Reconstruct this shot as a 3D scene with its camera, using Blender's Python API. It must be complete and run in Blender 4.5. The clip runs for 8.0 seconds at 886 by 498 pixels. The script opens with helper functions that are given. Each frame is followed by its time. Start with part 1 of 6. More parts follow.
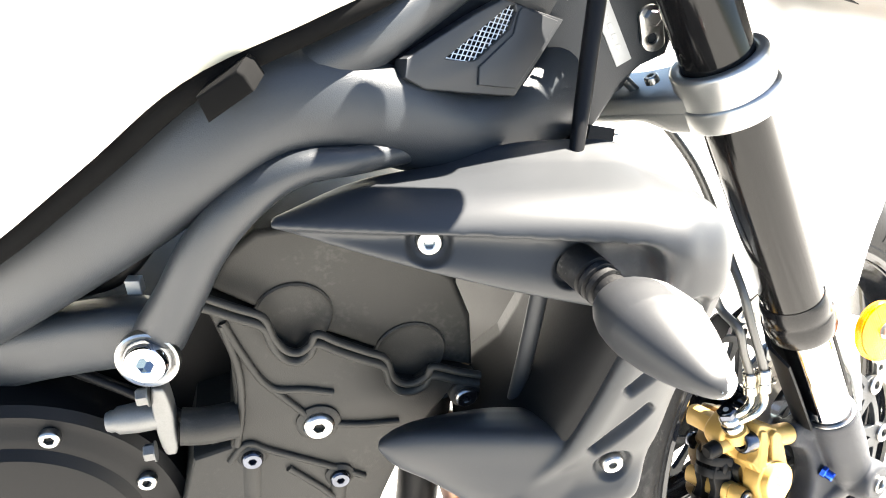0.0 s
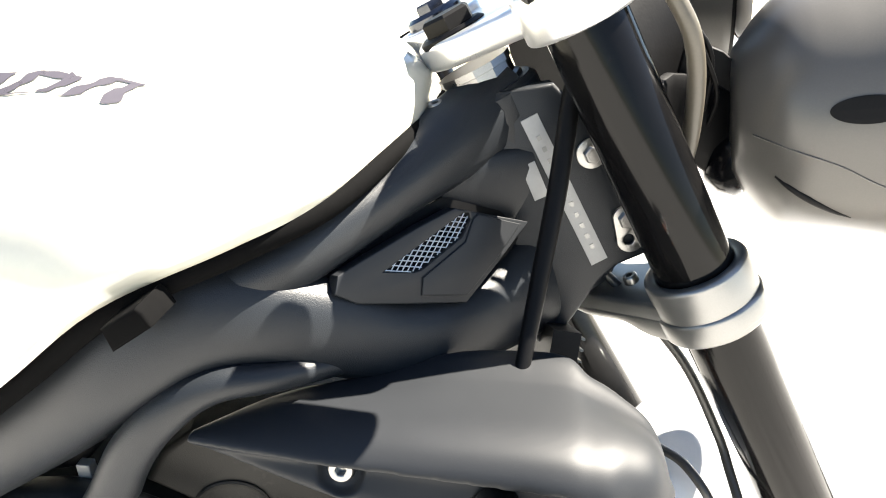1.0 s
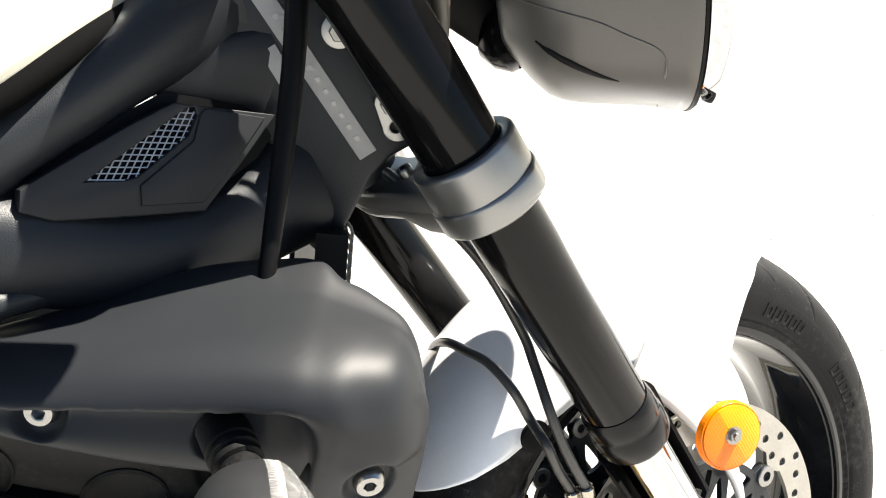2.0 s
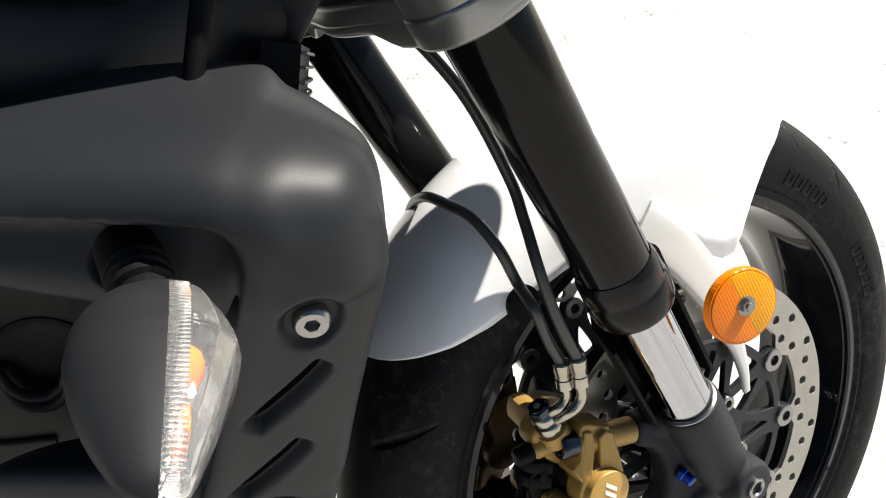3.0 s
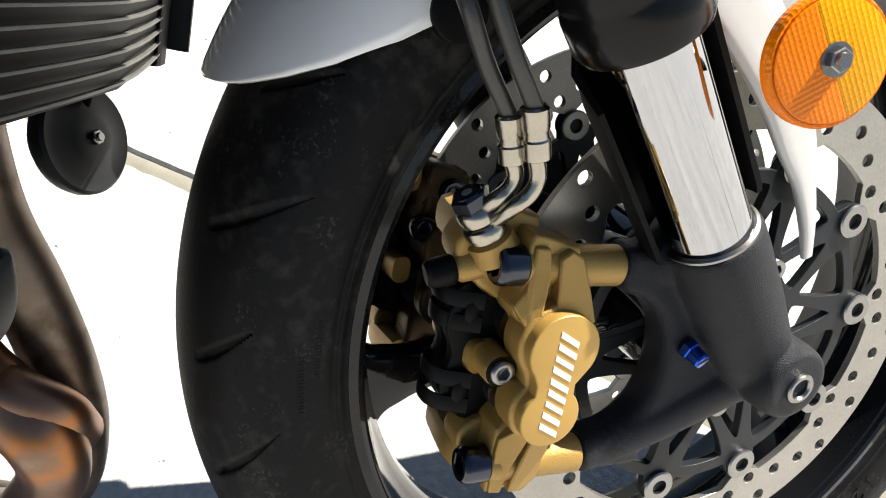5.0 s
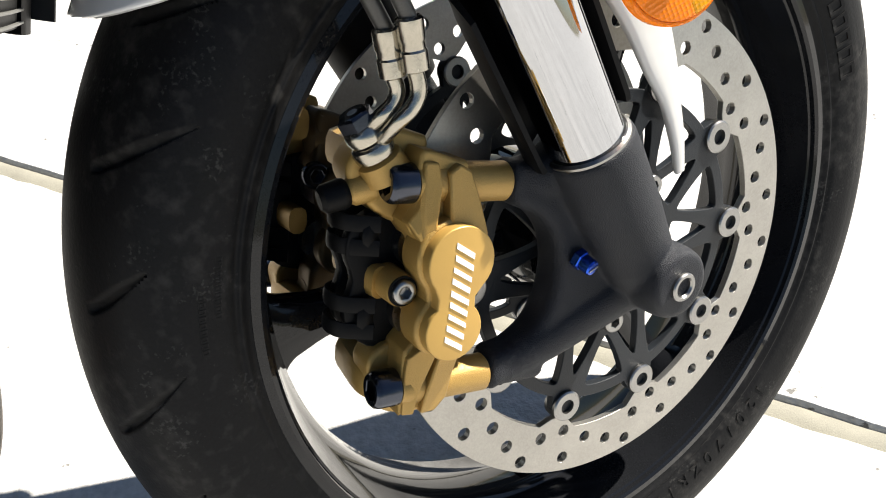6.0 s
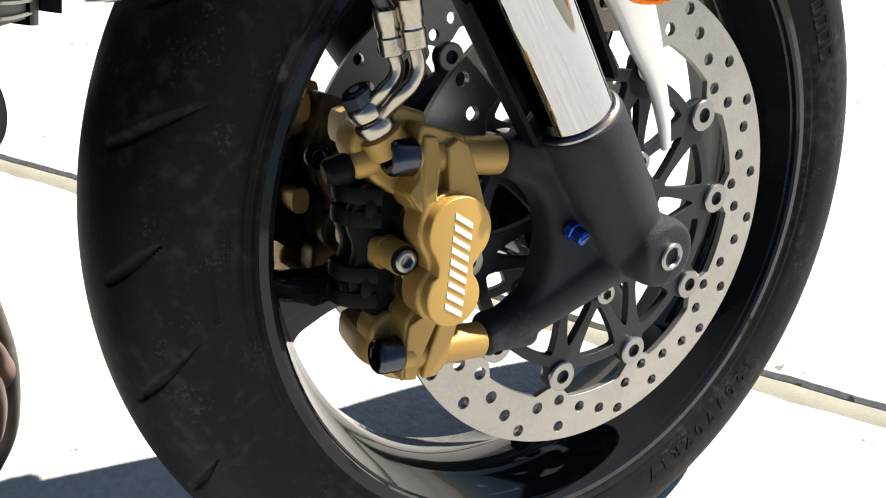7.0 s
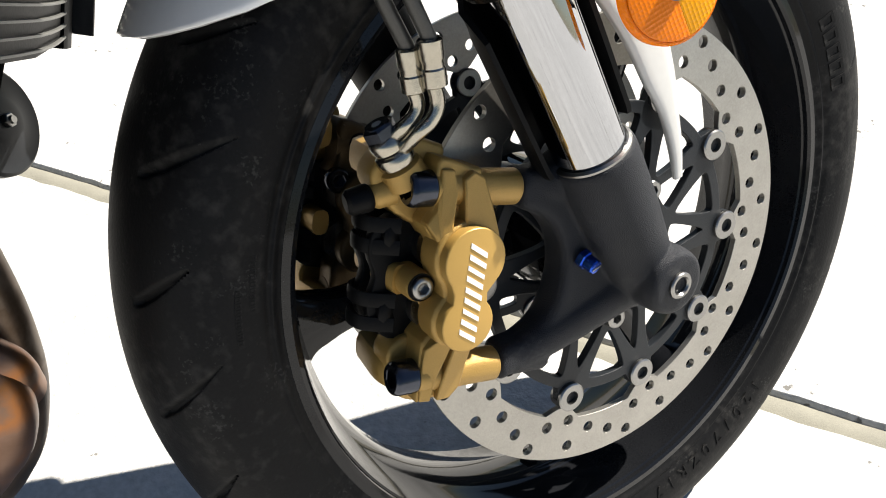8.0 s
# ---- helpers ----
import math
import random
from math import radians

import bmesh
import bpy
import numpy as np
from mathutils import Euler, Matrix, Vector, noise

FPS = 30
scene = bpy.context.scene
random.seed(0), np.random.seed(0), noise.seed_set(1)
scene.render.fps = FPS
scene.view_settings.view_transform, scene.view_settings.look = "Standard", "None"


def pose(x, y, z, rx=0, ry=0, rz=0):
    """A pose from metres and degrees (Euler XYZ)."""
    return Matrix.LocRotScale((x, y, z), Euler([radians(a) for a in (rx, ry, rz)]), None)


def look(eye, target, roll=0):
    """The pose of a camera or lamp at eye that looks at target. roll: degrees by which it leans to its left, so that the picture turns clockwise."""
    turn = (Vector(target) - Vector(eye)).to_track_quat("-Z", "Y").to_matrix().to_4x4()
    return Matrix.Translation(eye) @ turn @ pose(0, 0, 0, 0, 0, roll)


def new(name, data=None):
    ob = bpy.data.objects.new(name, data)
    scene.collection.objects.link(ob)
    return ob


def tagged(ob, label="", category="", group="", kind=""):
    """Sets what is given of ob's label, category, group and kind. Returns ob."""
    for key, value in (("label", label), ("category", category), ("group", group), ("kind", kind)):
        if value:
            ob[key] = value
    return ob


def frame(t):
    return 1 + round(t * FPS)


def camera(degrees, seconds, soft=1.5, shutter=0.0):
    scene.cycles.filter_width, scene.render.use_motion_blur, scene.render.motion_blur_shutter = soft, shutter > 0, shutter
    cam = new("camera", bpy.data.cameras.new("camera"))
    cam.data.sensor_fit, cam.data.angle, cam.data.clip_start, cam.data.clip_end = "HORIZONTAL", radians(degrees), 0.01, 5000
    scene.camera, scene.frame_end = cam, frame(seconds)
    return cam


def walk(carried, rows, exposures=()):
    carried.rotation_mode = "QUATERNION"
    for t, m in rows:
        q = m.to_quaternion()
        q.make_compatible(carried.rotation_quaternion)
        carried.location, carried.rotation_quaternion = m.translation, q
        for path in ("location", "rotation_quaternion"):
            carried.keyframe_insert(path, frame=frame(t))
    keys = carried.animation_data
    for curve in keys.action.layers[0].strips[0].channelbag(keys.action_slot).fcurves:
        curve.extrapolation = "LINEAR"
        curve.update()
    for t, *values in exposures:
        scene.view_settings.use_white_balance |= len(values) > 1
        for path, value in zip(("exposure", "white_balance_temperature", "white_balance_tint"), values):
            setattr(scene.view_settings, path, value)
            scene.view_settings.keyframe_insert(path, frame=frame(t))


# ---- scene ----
cam = camera(60.67, 8.0, 1.05)
# seconds, place in metres, turn in degrees
ROWS = [
    (0.0, 0.0015, 0.0032, 0.8978, 57.90, 0.43, 0.01),
    (0.5, 0.0414, 0.0338, 0.9207, 62.10, 1.22, -0.17),
    (0.7, 0.0757, 0.0435, 0.9381, 62.50, 0.57, 6.27),
    (1.0, 0.1089, 0.0601, 0.9609, 64.34, 2.01, 9.07),
    (1.2, 0.1260, 0.0722, 0.9670, 64.78, 2.80, 8.90),
    (1.5, 0.1527, 0.0848, 0.9552, 63.56, 3.45, 6.27),
    (1.8, 0.1872, 0.1000, 0.9291, 60.52, 3.37, 3.26),
    (2.0, 0.2056, 0.1071, 0.9121, 58.82, 3.61, 1.32),
    (2.2, 0.2219, 0.1115, 0.8954, 58.24, 3.78, 1.16),
    (3.3, 0.2132, 0.1610, 0.8011, 50.39, 1.76, 1.75),
    (3.5, 0.2157, 0.1718, 0.7805, 49.69, 0.45, 1.32),
    (4.0, 0.2668, 0.1894, 0.7356, 48.72, 2.90, 6.97),
    (4.3, 0.2700, 0.2180, 0.6840, 48.09, 3.13, 11.85),
    (4.5, 0.2740, 0.2242, 0.6620, 46.88, 2.30, 14.12),
    (4.7, 0.2770, 0.2250, 0.6416, 47.67, 0.94, 13.08),
    (5.0, 0.2827, 0.2347, 0.6193, 48.40, -0.32, 9.75),
    (5.2, 0.2854, 0.2292, 0.6056, 48.59, -0.86, 7.69),
    (6.5, 0.2923, 0.1887, 0.5923, 49.35, -0.69, -0.76),
    (7.0, 0.2882, 0.1780, 0.5938, 49.28, -0.73, -0.12),
    (7.5, 0.2795, 0.1740, 0.5977, 49.10, -0.97, 1.08),
    (8.0, 0.2860, 0.1764, 0.6133, 49.39, -0.92, 1.26),
]
# seconds, stops and white balance: the camera opens up on the bright start and closes towards the wheel
EXPOSURES = [(0.0, 4.2, 6950, 10), (0.5, 3.47, 6950, 10), (1.0, 3.02, 6950, 10), (1.5, 2.68, 6900, 10), (2.0, 2.1, 6850, 10), (2.6, 1.45, 6750, 10), (3.5, 0.88, 6650, 10), (4.0, 1.04, 6700, 10),
             (5.0, 1.40, 6750, 10), (6.5, 1.50, 6700, 10), (8.0, 1.3, 6700, 10)]
walk(cam, [(t, pose(*r)) for t, *r in ROWS], EXPOSURES)

# ---- light ----
sun_dir = Vector((0.511, 0.344, 0.788)).normalized()   # towards the sun
world = bpy.data.worlds.new("world")
scene.world = world
world.use_nodes = True
wn = world.node_tree.nodes
wn.clear()
sky = wn.new("ShaderNodeTexSky")
sky.sky_type, sky.sun_disc = "NISHITA", False
sky.sun_elevation = math.asin(sun_dir.z)
sky.sun_rotation = math.atan2(sun_dir.x, sun_dir.y)
sky.dust_density, sky.ozone_density = 0.4, 2.5
bg = wn.new("ShaderNodeBackground")
bg.inputs["Strength"].default_value = 0.037
wo = wn.new("ShaderNodeOutputWorld")
world.node_tree.links.new(sky.outputs[0], bg.inputs["Color"])
world.node_tree.links.new(bg.outputs[0], wo.inputs["Surface"])
sun = bpy.data.lights.new("sun", "SUN")
sun.energy, sun.angle, sun.color = 5.0, radians(0.53), (1.0, 0.96, 0.89)
sun_ob = new("sun", sun)
sun_ob.matrix_world = look(sun_dir * 10, (0, 0, 0))

# ---- materials ----
def material(name, color, rough=0.5, metal=0.0, vary=0.15, scale=30.0, bump=0.0, bscale=200.0, coat=0.0, dark=None,
             spec=0.5, rvary=0.1, aniso=0.0, fine=0.5):
    """A surface with two scales of variation in colour and gloss, and fine relief."""
    m = bpy.data.materials.new(name)
    m.use_nodes = True
    nt = m.node_tree
    b = nt.nodes["Principled BSDF"]
    tc = nt.nodes.new("ShaderNodeTexCoord")
    n1 = nt.nodes.new("ShaderNodeTexNoise")
    n1.inputs["Scale"].default_value, n1.inputs["Detail"].default_value = scale, 5
    n2 = nt.nodes.new("ShaderNodeTexNoise")
    n2.inputs["Scale"].default_value, n2.inputs["Detail"].default_value = bscale, 3
    for n in (n1, n2):
        nt.links.new(tc.outputs["Object"], n.inputs["Vector"])
    mixf = nt.nodes.new("ShaderNodeMix")
    mixf.data_type = "FLOAT"
    mixf.inputs[0].default_value = fine
    nt.links.new(n1.outputs["Fac"], mixf.inputs[2])
    nt.links.new(n2.outputs["Fac"], mixf.inputs[3])
    ramp = nt.nodes.new("ShaderNodeMapRange")
    ramp.inputs["From Min"].default_value, ramp.inputs["From Max"].default_value = 0.3, 0.7
    nt.links.new(mixf.outputs[0], ramp.inputs["Value"])
    mc = nt.nodes.new("ShaderNodeMix")
    mc.data_type = "RGBA"
    lo = dark or [c * (1 - vary) for c in color]
    hi = [min(1, c * (1 + vary)) for c in color]
    mc.inputs[6].default_value, mc.inputs[7].default_value = (*lo, 1), (*hi, 1)
    nt.links.new(ramp.outputs[0], mc.inputs[0])
    nt.links.new(mc.outputs[2], b.inputs["Base Color"])
    rr = nt.nodes.new("ShaderNodeMapRange")
    rr.inputs["To Min"].default_value, rr.inputs["To Max"].default_value = max(0.02, rough - rvary), min(1, rough + rvary)
    nt.links.new(mixf.outputs[0], rr.inputs["Value"])
    nt.links.new(rr.outputs[0], b.inputs["Roughness"])
    b.inputs["Metallic"].default_value = metal
    b.inputs["Specular IOR Level"].default_value = spec
    b.inputs["Coat Weight"].default_value = coat
    b.inputs["Coat Roughness"].default_value = 0.04
    if bump:
        bp = nt.nodes.new("ShaderNodeBump")
        bp.inputs["Strength"].default_value, bp.inputs["Distance"].default_value = 0.6, bump
        nt.links.new(n2.outputs["Fac"], bp.inputs["Height"])
        nt.links.new(bp.outputs[0], b.inputs["Normal"])
    return m


M_FRAME = material("frame_paint", (0.0125, 0.0146, 0.0174), 0.40, 0.0, 0.16, 18, 0.0003, 1500, rvary=0.06, spec=0.27)
M_PLASTIC = material("black_plastic", (0.0120, 0.0134, 0.0156), 0.50, 0, 0.14, 14, 0.00004, 1500, rvary=0.06, spec=0.28)
M_ENGINE = material("engine_paint", (0.0165, 0.0160, 0.0146), 0.5, 0.0, 0.2, 25, 0.0003, 1000, spec=0.14)
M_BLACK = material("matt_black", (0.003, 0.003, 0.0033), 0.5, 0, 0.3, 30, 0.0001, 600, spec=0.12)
M_SOFT = material("soft_black_rubber", (0.0022, 0.0022, 0.0023), 0.85, 0, 0.3, 40, spec=0.04)
M_FITTING = material("dull_aluminium", (0.10, 0.10, 0.098), 0.5, 0.6, 0.15, 40, 0.0001, 900)
M_SLOTSHADE = material("slot_shade", (0.0015, 0.0015, 0.0016), 0.9, 0, 0.1, 30, spec=0.02)
M_GLOSSBLACK = material("gloss_black", (0.004, 0.004, 0.0046), 0.2, 0, 0.2, 20, 0, 300, rvary=0.05, spec=0.2)
M_FORK = material("fork_anodised", (0.0036, 0.0035, 0.0036), 0.12, 0.0, 0.2, 20, 0, 300, rvary=0.05, spec=0.17)
M_CAST = material("fork_casting", (0.0190, 0.0205, 0.0245), 0.47, 0.0, 0.25, 30, 0.0013, 1500, spec=0.18)
M_SILVER = material("silver_yoke", (0.24, 0.24, 0.235), 0.36, 0.85, 0.08, 25, 0.00008, 1200)
M_CHROME = material("chrome", (0.42, 0.43, 0.45), 0.045, 1.0, 0.03, 12, 0, 300, rvary=0.004)
M_UNION = material("plated_union", (0.38, 0.355, 0.30), 0.24, 1.0, 0.15, 90, 0.00006, 900)
M_STEEL = material("steel", (0.30, 0.295, 0.285), 0.3, 1.0, 0.15, 60, 0.00005, 900)
M_DISC = material("disc_steel", (0.43, 0.412, 0.378), 0.40, 0.95, 0.14, 40, 0.00004, 700, rvary=0.08)
M_GOLD = material("gold_anodised", (0.40, 0.245, 0.066), 0.38, 0.4, 0.14, 40, 0.0005, 1700)
M_COVER = material("smooth_gold_anodised", (0.47, 0.29, 0.078), 0.42, 0.4, 0.04, 40, 0.00004, 1700)
M_WHITE = material("white_paint", (0.62, 0.615, 0.59), 0.12, 0, 0.03, 6, 0, 200, coat=0.6, rvary=0.03)
M_TANK = material("cream_white_paint", (0.47, 0.455, 0.385), 0.1, 0, 0.04, 6, 0, 200, coat=0.6, rvary=0.03)
M_GREYFENDER = material("grey_white_paint", (0.79, 0.80, 0.81), 0.12, 0, 0.03, 6, 0, 200, coat=0.6, rvary=0.03)
M_RUBBER = material("rubber", (0.0062, 0.0062, 0.0064), 0.58, 0, 0.3, 35, 0.0003, 500, dark=(0.003, 0.003, 0.0033), spec=0.14)
M_HOSE = material("braided_hose", (0.045, 0.044, 0.041), 0.34, 0.2, 0.2, 900, 0.0001, 1800, spec=0.5)
M_RIM = material("rim_paint", (0.008, 0.0085, 0.0098), 0.06, 0.0, 0.2, 25, 0.00001, 800, rvary=0.02, spec=0.30)
M_BLUE = material("blue_anodised", (0.02, 0.09, 0.55), 0.25, 0.9, 0.1, 80)
M_RUST = material("header_steel", (0.2, 0.14, 0.1), 0.36, 0.9, 0.4, 22, 0.0001, 300, fine=0.25)
M_BLUED = material("blued_header_steel", (0.2, 0.14, 0.1), 0.3, 0.9, 0.4, 22, 0.0001, 300, fine=0.25)
M_DULL = material("dull_header_steel", (0.2, 0.14, 0.1), 0.42, 0.85, 0.4, 22, 0.0001, 300, fine=0.25)
TEMPER = (
    (M_RUST, ((0.0, (0.06, 0.035, 0.024)), (0.34, (0.15, 0.085, 0.055)), (0.52, (0.20, 0.12, 0.085)), (0.7, (0.34, 0.14, 0.05)), (0.84, (0.20, 0.13, 0.095)), (1.0, (0.30, 0.21, 0.14)))),
    (M_BLUED, ((0.0, (0.13, 0.10, 0.085)), (0.3, (0.16, 0.155, 0.17)), (0.45, (0.11, 0.13, 0.20)), (0.58, (0.15, 0.15, 0.19)), (0.75, (0.26, 0.15, 0.12)), (1.0, (0.30, 0.24, 0.19)))),
    (M_DULL, ((0.0, (0.045, 0.035, 0.028)), (0.35, (0.13, 0.095, 0.07)), (0.55, (0.20, 0.15, 0.115)), (0.7, (0.11, 0.075, 0.05)), (0.85, (0.22, 0.18, 0.15)), (1.0, (0.28, 0.22, 0.17)))))
for _m, _stops in TEMPER:
    # broad clouds of temper colour, with a little of the fine grain in them
    _n = _m.node_tree
    _cloud = _n.nodes.new("ShaderNodeTexNoise")
    _cloud.inputs["Scale"].default_value, _cloud.inputs["Detail"].default_value = 17, 2
    _n.links.new(next(x for x in _n.nodes if x.type == "TEX_COORD").outputs["Object"], _cloud.inputs["Vector"])
    _wide = _n.nodes.new("ShaderNodeMapRange")
    _wide.inputs["From Min"].default_value, _wide.inputs["From Max"].default_value = 0.34, 0.66
    _n.links.new(_cloud.outputs["Fac"], _wide.inputs["Value"])
    _mixc = _n.nodes.new("ShaderNodeMix")
    _mixc.data_type = "FLOAT"
    _mixc.inputs[0].default_value = 0.2
    _n.links.new(_wide.outputs[0], _mixc.inputs[2])
    _n.links.new(next(x for x in _n.nodes if x.type == "MAP_RANGE").outputs[0], _mixc.inputs[3])
    _ramp = _n.nodes.new("ShaderNodeValToRGB")
    for _k, (_p, _c) in enumerate(_stops):
        _e = _ramp.color_ramp.elements[0] if _k == 0 else _ramp.color_ramp.elements[len(_ramp.color_ramp.elements) - 1] if _k == 5 else _ramp.color_ramp.elements.new(_p)
        _e.position, _e.color = _p, (*_c, 1)
    _n.links.new(_mixc.outputs[0], _ramp.inputs[0])
    _n.links.new(_ramp.outputs[0], _n.nodes["Principled BSDF"].inputs["Base Color"])
# darker copy of the caliper gold, painting the shade on the inner halves
M_SHADEDGOLD = material("shaded_gold_casting", (0.09, 0.055, 0.02), 0.45, 0.5, 0.2, 40, 0.0003, 1700)
M_DECAL = material("decal_grey", (0.06, 0.055, 0.065), 0.3, 0, 0.05, 20)
M_LABEL = material("pale_label", (0.28, 0.28, 0.275), 0.45, 0.1, 0.08, 30)
M_PRINT = material("white_print", (0.85, 0.85, 0.84), 0.4, 0, 0.02, 30)
M_FILLER = material("joint_filler", (0.215, 0.205, 0.165), 0.9, 0, 0.2, 30, 0.0008, 700)
M_CONCRETE = material("concrete", (0.445, 0.44, 0.426), 0.88, 0, 0.24, 3, 0.004, 130, rvary=0.05)


def clear_plastic(name, color, rough, trans=1.0, bump=0.0, bscale=300):
    m = material(name, color, rough, 0, 0.05, 30, bump, bscale, rvary=0.02)
    b = m.node_tree.nodes["Principled BSDF"]
    b.inputs["Transmission Weight"].default_value = trans
    b.inputs["IOR"].default_value = 1.45
    return m


M_LENS = clear_plastic("clear_lens", (0.97, 0.98, 0.99), 0.02, 0.97, 0.0001, 200)
M_AMBER = clear_plastic("amber_plastic", (1.0, 0.23, 0.0), 0.12, 0.12, 0.0008, 420)
# the same amber, brightened for the prism field that catches more light
M_AMBERLIT = clear_plastic("lit_amber_plastic", (1.0, 0.40, 0.0), 0.12, 0.12, 0.0008, 420)
M_BULB = clear_plastic("amber_glass", (0.6, 0.13, 0.005), 0.08, 0.4)


def add_dust(m, color, scale, lo, hi, amount=1.0):
    """Pale dust and scuffs in patches over a surface."""
    nt = m.node_tree
    b = nt.nodes["Principled BSDF"]
    old = b.inputs["Base Color"].links[0].from_socket
    tc = nt.nodes.new("ShaderNodeTexCoord")
    big, small, ramp, mix = (nt.nodes.new("ShaderNode" + k) for k in ("TexNoise", "TexNoise", "MapRange", "Mix"))
    big.inputs["Scale"].default_value, big.inputs["Detail"].default_value = scale, 6
    small.inputs["Scale"].default_value, small.inputs["Detail"].default_value = scale * 11, 4
    mul = nt.nodes.new("ShaderNodeMath")
    mul.operation = "MULTIPLY"
    for n in (big, small):
        nt.links.new(tc.outputs["Object"], n.inputs["Vector"])
    nt.links.new(big.outputs["Fac"], mul.inputs[0])
    nt.links.new(small.outputs["Fac"], mul.inputs[1])
    ramp.inputs["From Min"].default_value, ramp.inputs["From Max"].default_value = lo, hi
    ramp.inputs["To Max"].default_value = amount
    nt.links.new(mul.outputs[0], ramp.inputs["Value"])
    mix.data_type = "RGBA"
    mix.inputs[7].default_value = (*color, 1)
    nt.links.new(ramp.outputs[0], mix.inputs[0])
    nt.links.new(old, mix.inputs[6])
    nt.links.new(mix.outputs[2], b.inputs["Base Color"])


add_dust(M_RUBBER, (0.040, 0.038, 0.035), 12, 0.26, 0.42, 0.6)
add_dust(M_RUBBER, (0.10, 0.098, 0.09), 42, 0.345, 0.42, 0.25)
add_dust(M_CAST, (0.05, 0.05, 0.052), 30, 0.33, 0.42, 0.5)
add_dust(M_PLASTIC, (0.025, 0.025, 0.025), 60, 0.36, 0.44, 0.15)
add_dust(M_ENGINE, (0.035, 0.034, 0.031), 22, 0.30, 0.42, 0.5)
add_dust(M_CONCRETE, (0.35, 0.34, 0.325), 4, 0.28, 0.36, 0.6)
add_dust(M_CONCRETE, (0.10, 0.095, 0.085), 8, 0.395, 0.43, 0.9)


# the amber plastic's small moulded prisms
for _m in (M_AMBER, M_AMBERLIT):
    _n = _m.node_tree
    _cells = _n.nodes.new("ShaderNodeTexVoronoi")
    _cells.inputs["Scale"].default_value, _cells.inputs["Randomness"].default_value = 420, 0.12
    _n.links.new(next(x for x in _n.nodes if x.type == "TEX_COORD").outputs["Object"], _cells.inputs["Vector"])
    _n.links.new(_cells.outputs["Distance"], next(x for x in _n.nodes if x.type == "BUMP").inputs["Height"])


# machining rings on the discs
_n = M_DISC.node_tree
_rings = _n.nodes.new("ShaderNodeTexWave")
_rings.wave_type, _rings.rings_direction = "RINGS", "Y"
_rings.inputs["Scale"].default_value, _rings.inputs["Distortion"].default_value, _rings.inputs["Detail"].default_value = 620, 1.4, 3
_n.links.new(next(x for x in _n.nodes if x.type == "TEX_COORD").outputs["Object"], _rings.inputs["Vector"])
_b = _n.nodes["Principled BSDF"]
_mul = _n.nodes.new("ShaderNodeMix")
_mul.data_type, _mul.blend_type = "RGBA", "MULTIPLY"
_mul.inputs[0].default_value = 0.2
_n.links.new(_b.inputs["Base Color"].links[0].from_socket, _mul.inputs[6])
_n.links.new(_rings.outputs["Color"], _mul.inputs[7])
_n.links.new(_mul.outputs[2], _b.inputs["Base Color"])

# ---- tools for shapes ----
WORLD = {}


def smooth(me, angle=35):
    for p in me.polygons:
        p.use_smooth = True
    me.set_sharp_from_angle(angle=radians(angle))


def part(name, shape, mat, parent=None, label="", m=None, angle=35, sub=0, bevel=0.0):
    """Links a bmesh or a mesh as one object at the pose m of the world, under parent."""
    if isinstance(shape, bmesh.types.BMesh):
        me = bpy.data.meshes.new(name)
        bmesh.ops.recalc_face_normals(shape, faces=shape.faces)
        shape.to_mesh(me)
        shape.free()
    else:
        me = shape
    me.materials.clear()
    me.materials.append(mat)
    smooth(me, angle)
    ob = new(name, me)
    m = m or Matrix()
    if parent:
        ob.parent = parent
        ob.matrix_basis = WORLD[parent].inverted() @ m
    else:
        ob.matrix_basis = m
    WORLD[ob] = m.copy()
    if bevel:
        md = ob.modifiers.new("bevel", "BEVEL")
        md.width, md.segments, md.limit_method, md.angle_limit = bevel, 2, "ANGLE", radians(40)
    if sub:
        md = ob.modifiers.new("subdivision", "SUBSURF")
        md.levels = md.render_levels = sub
    if label:
        tagged(ob, label)
    return ob


def spline(pts, per=8, closed=False):
    """Points along a Catmull-Rom curve through tuples of any length."""
    P = [np.array(p, float) for p in pts]
    n = len(P)
    out = []
    for i in range(n if closed else n - 1):
        p0 = P[(i - 1) % n] if closed or i > 0 else 2 * P[0] - P[1]
        p1, p2 = P[i], P[(i + 1) % n]
        p3 = P[(i + 2) % n] if closed or i + 2 < n else 2 * P[-1] - P[-2]
        for j in range(per):
            t = j / per
            out.append(0.5 * (2 * p1 + (p2 - p0) * t + (2 * p0 - 5 * p1 + 4 * p2 - p3) * t * t + (3 * p1 - p0 - 3 * p2 + p3) * t ** 3))
    if not closed:
        out.append(P[-1])
    return out


def grid(bm, rings, close=True, cap=True):
    """Bridges rings of points, each with as many."""
    vs = [[bm.verts.new(tuple(p)) for p in r] for r in rings]
    n = len(vs[0])
    for a, b in zip(vs[:-1], vs[1:]):
        for i in range(n if close else n - 1):
            j = (i + 1) % n
            bm.faces.new((a[i], a[j], b[j], b[i]))
    if cap and close:
        bm.faces.new(vs[0])
        bm.faces.new(list(reversed(vs[-1])))
    return vs


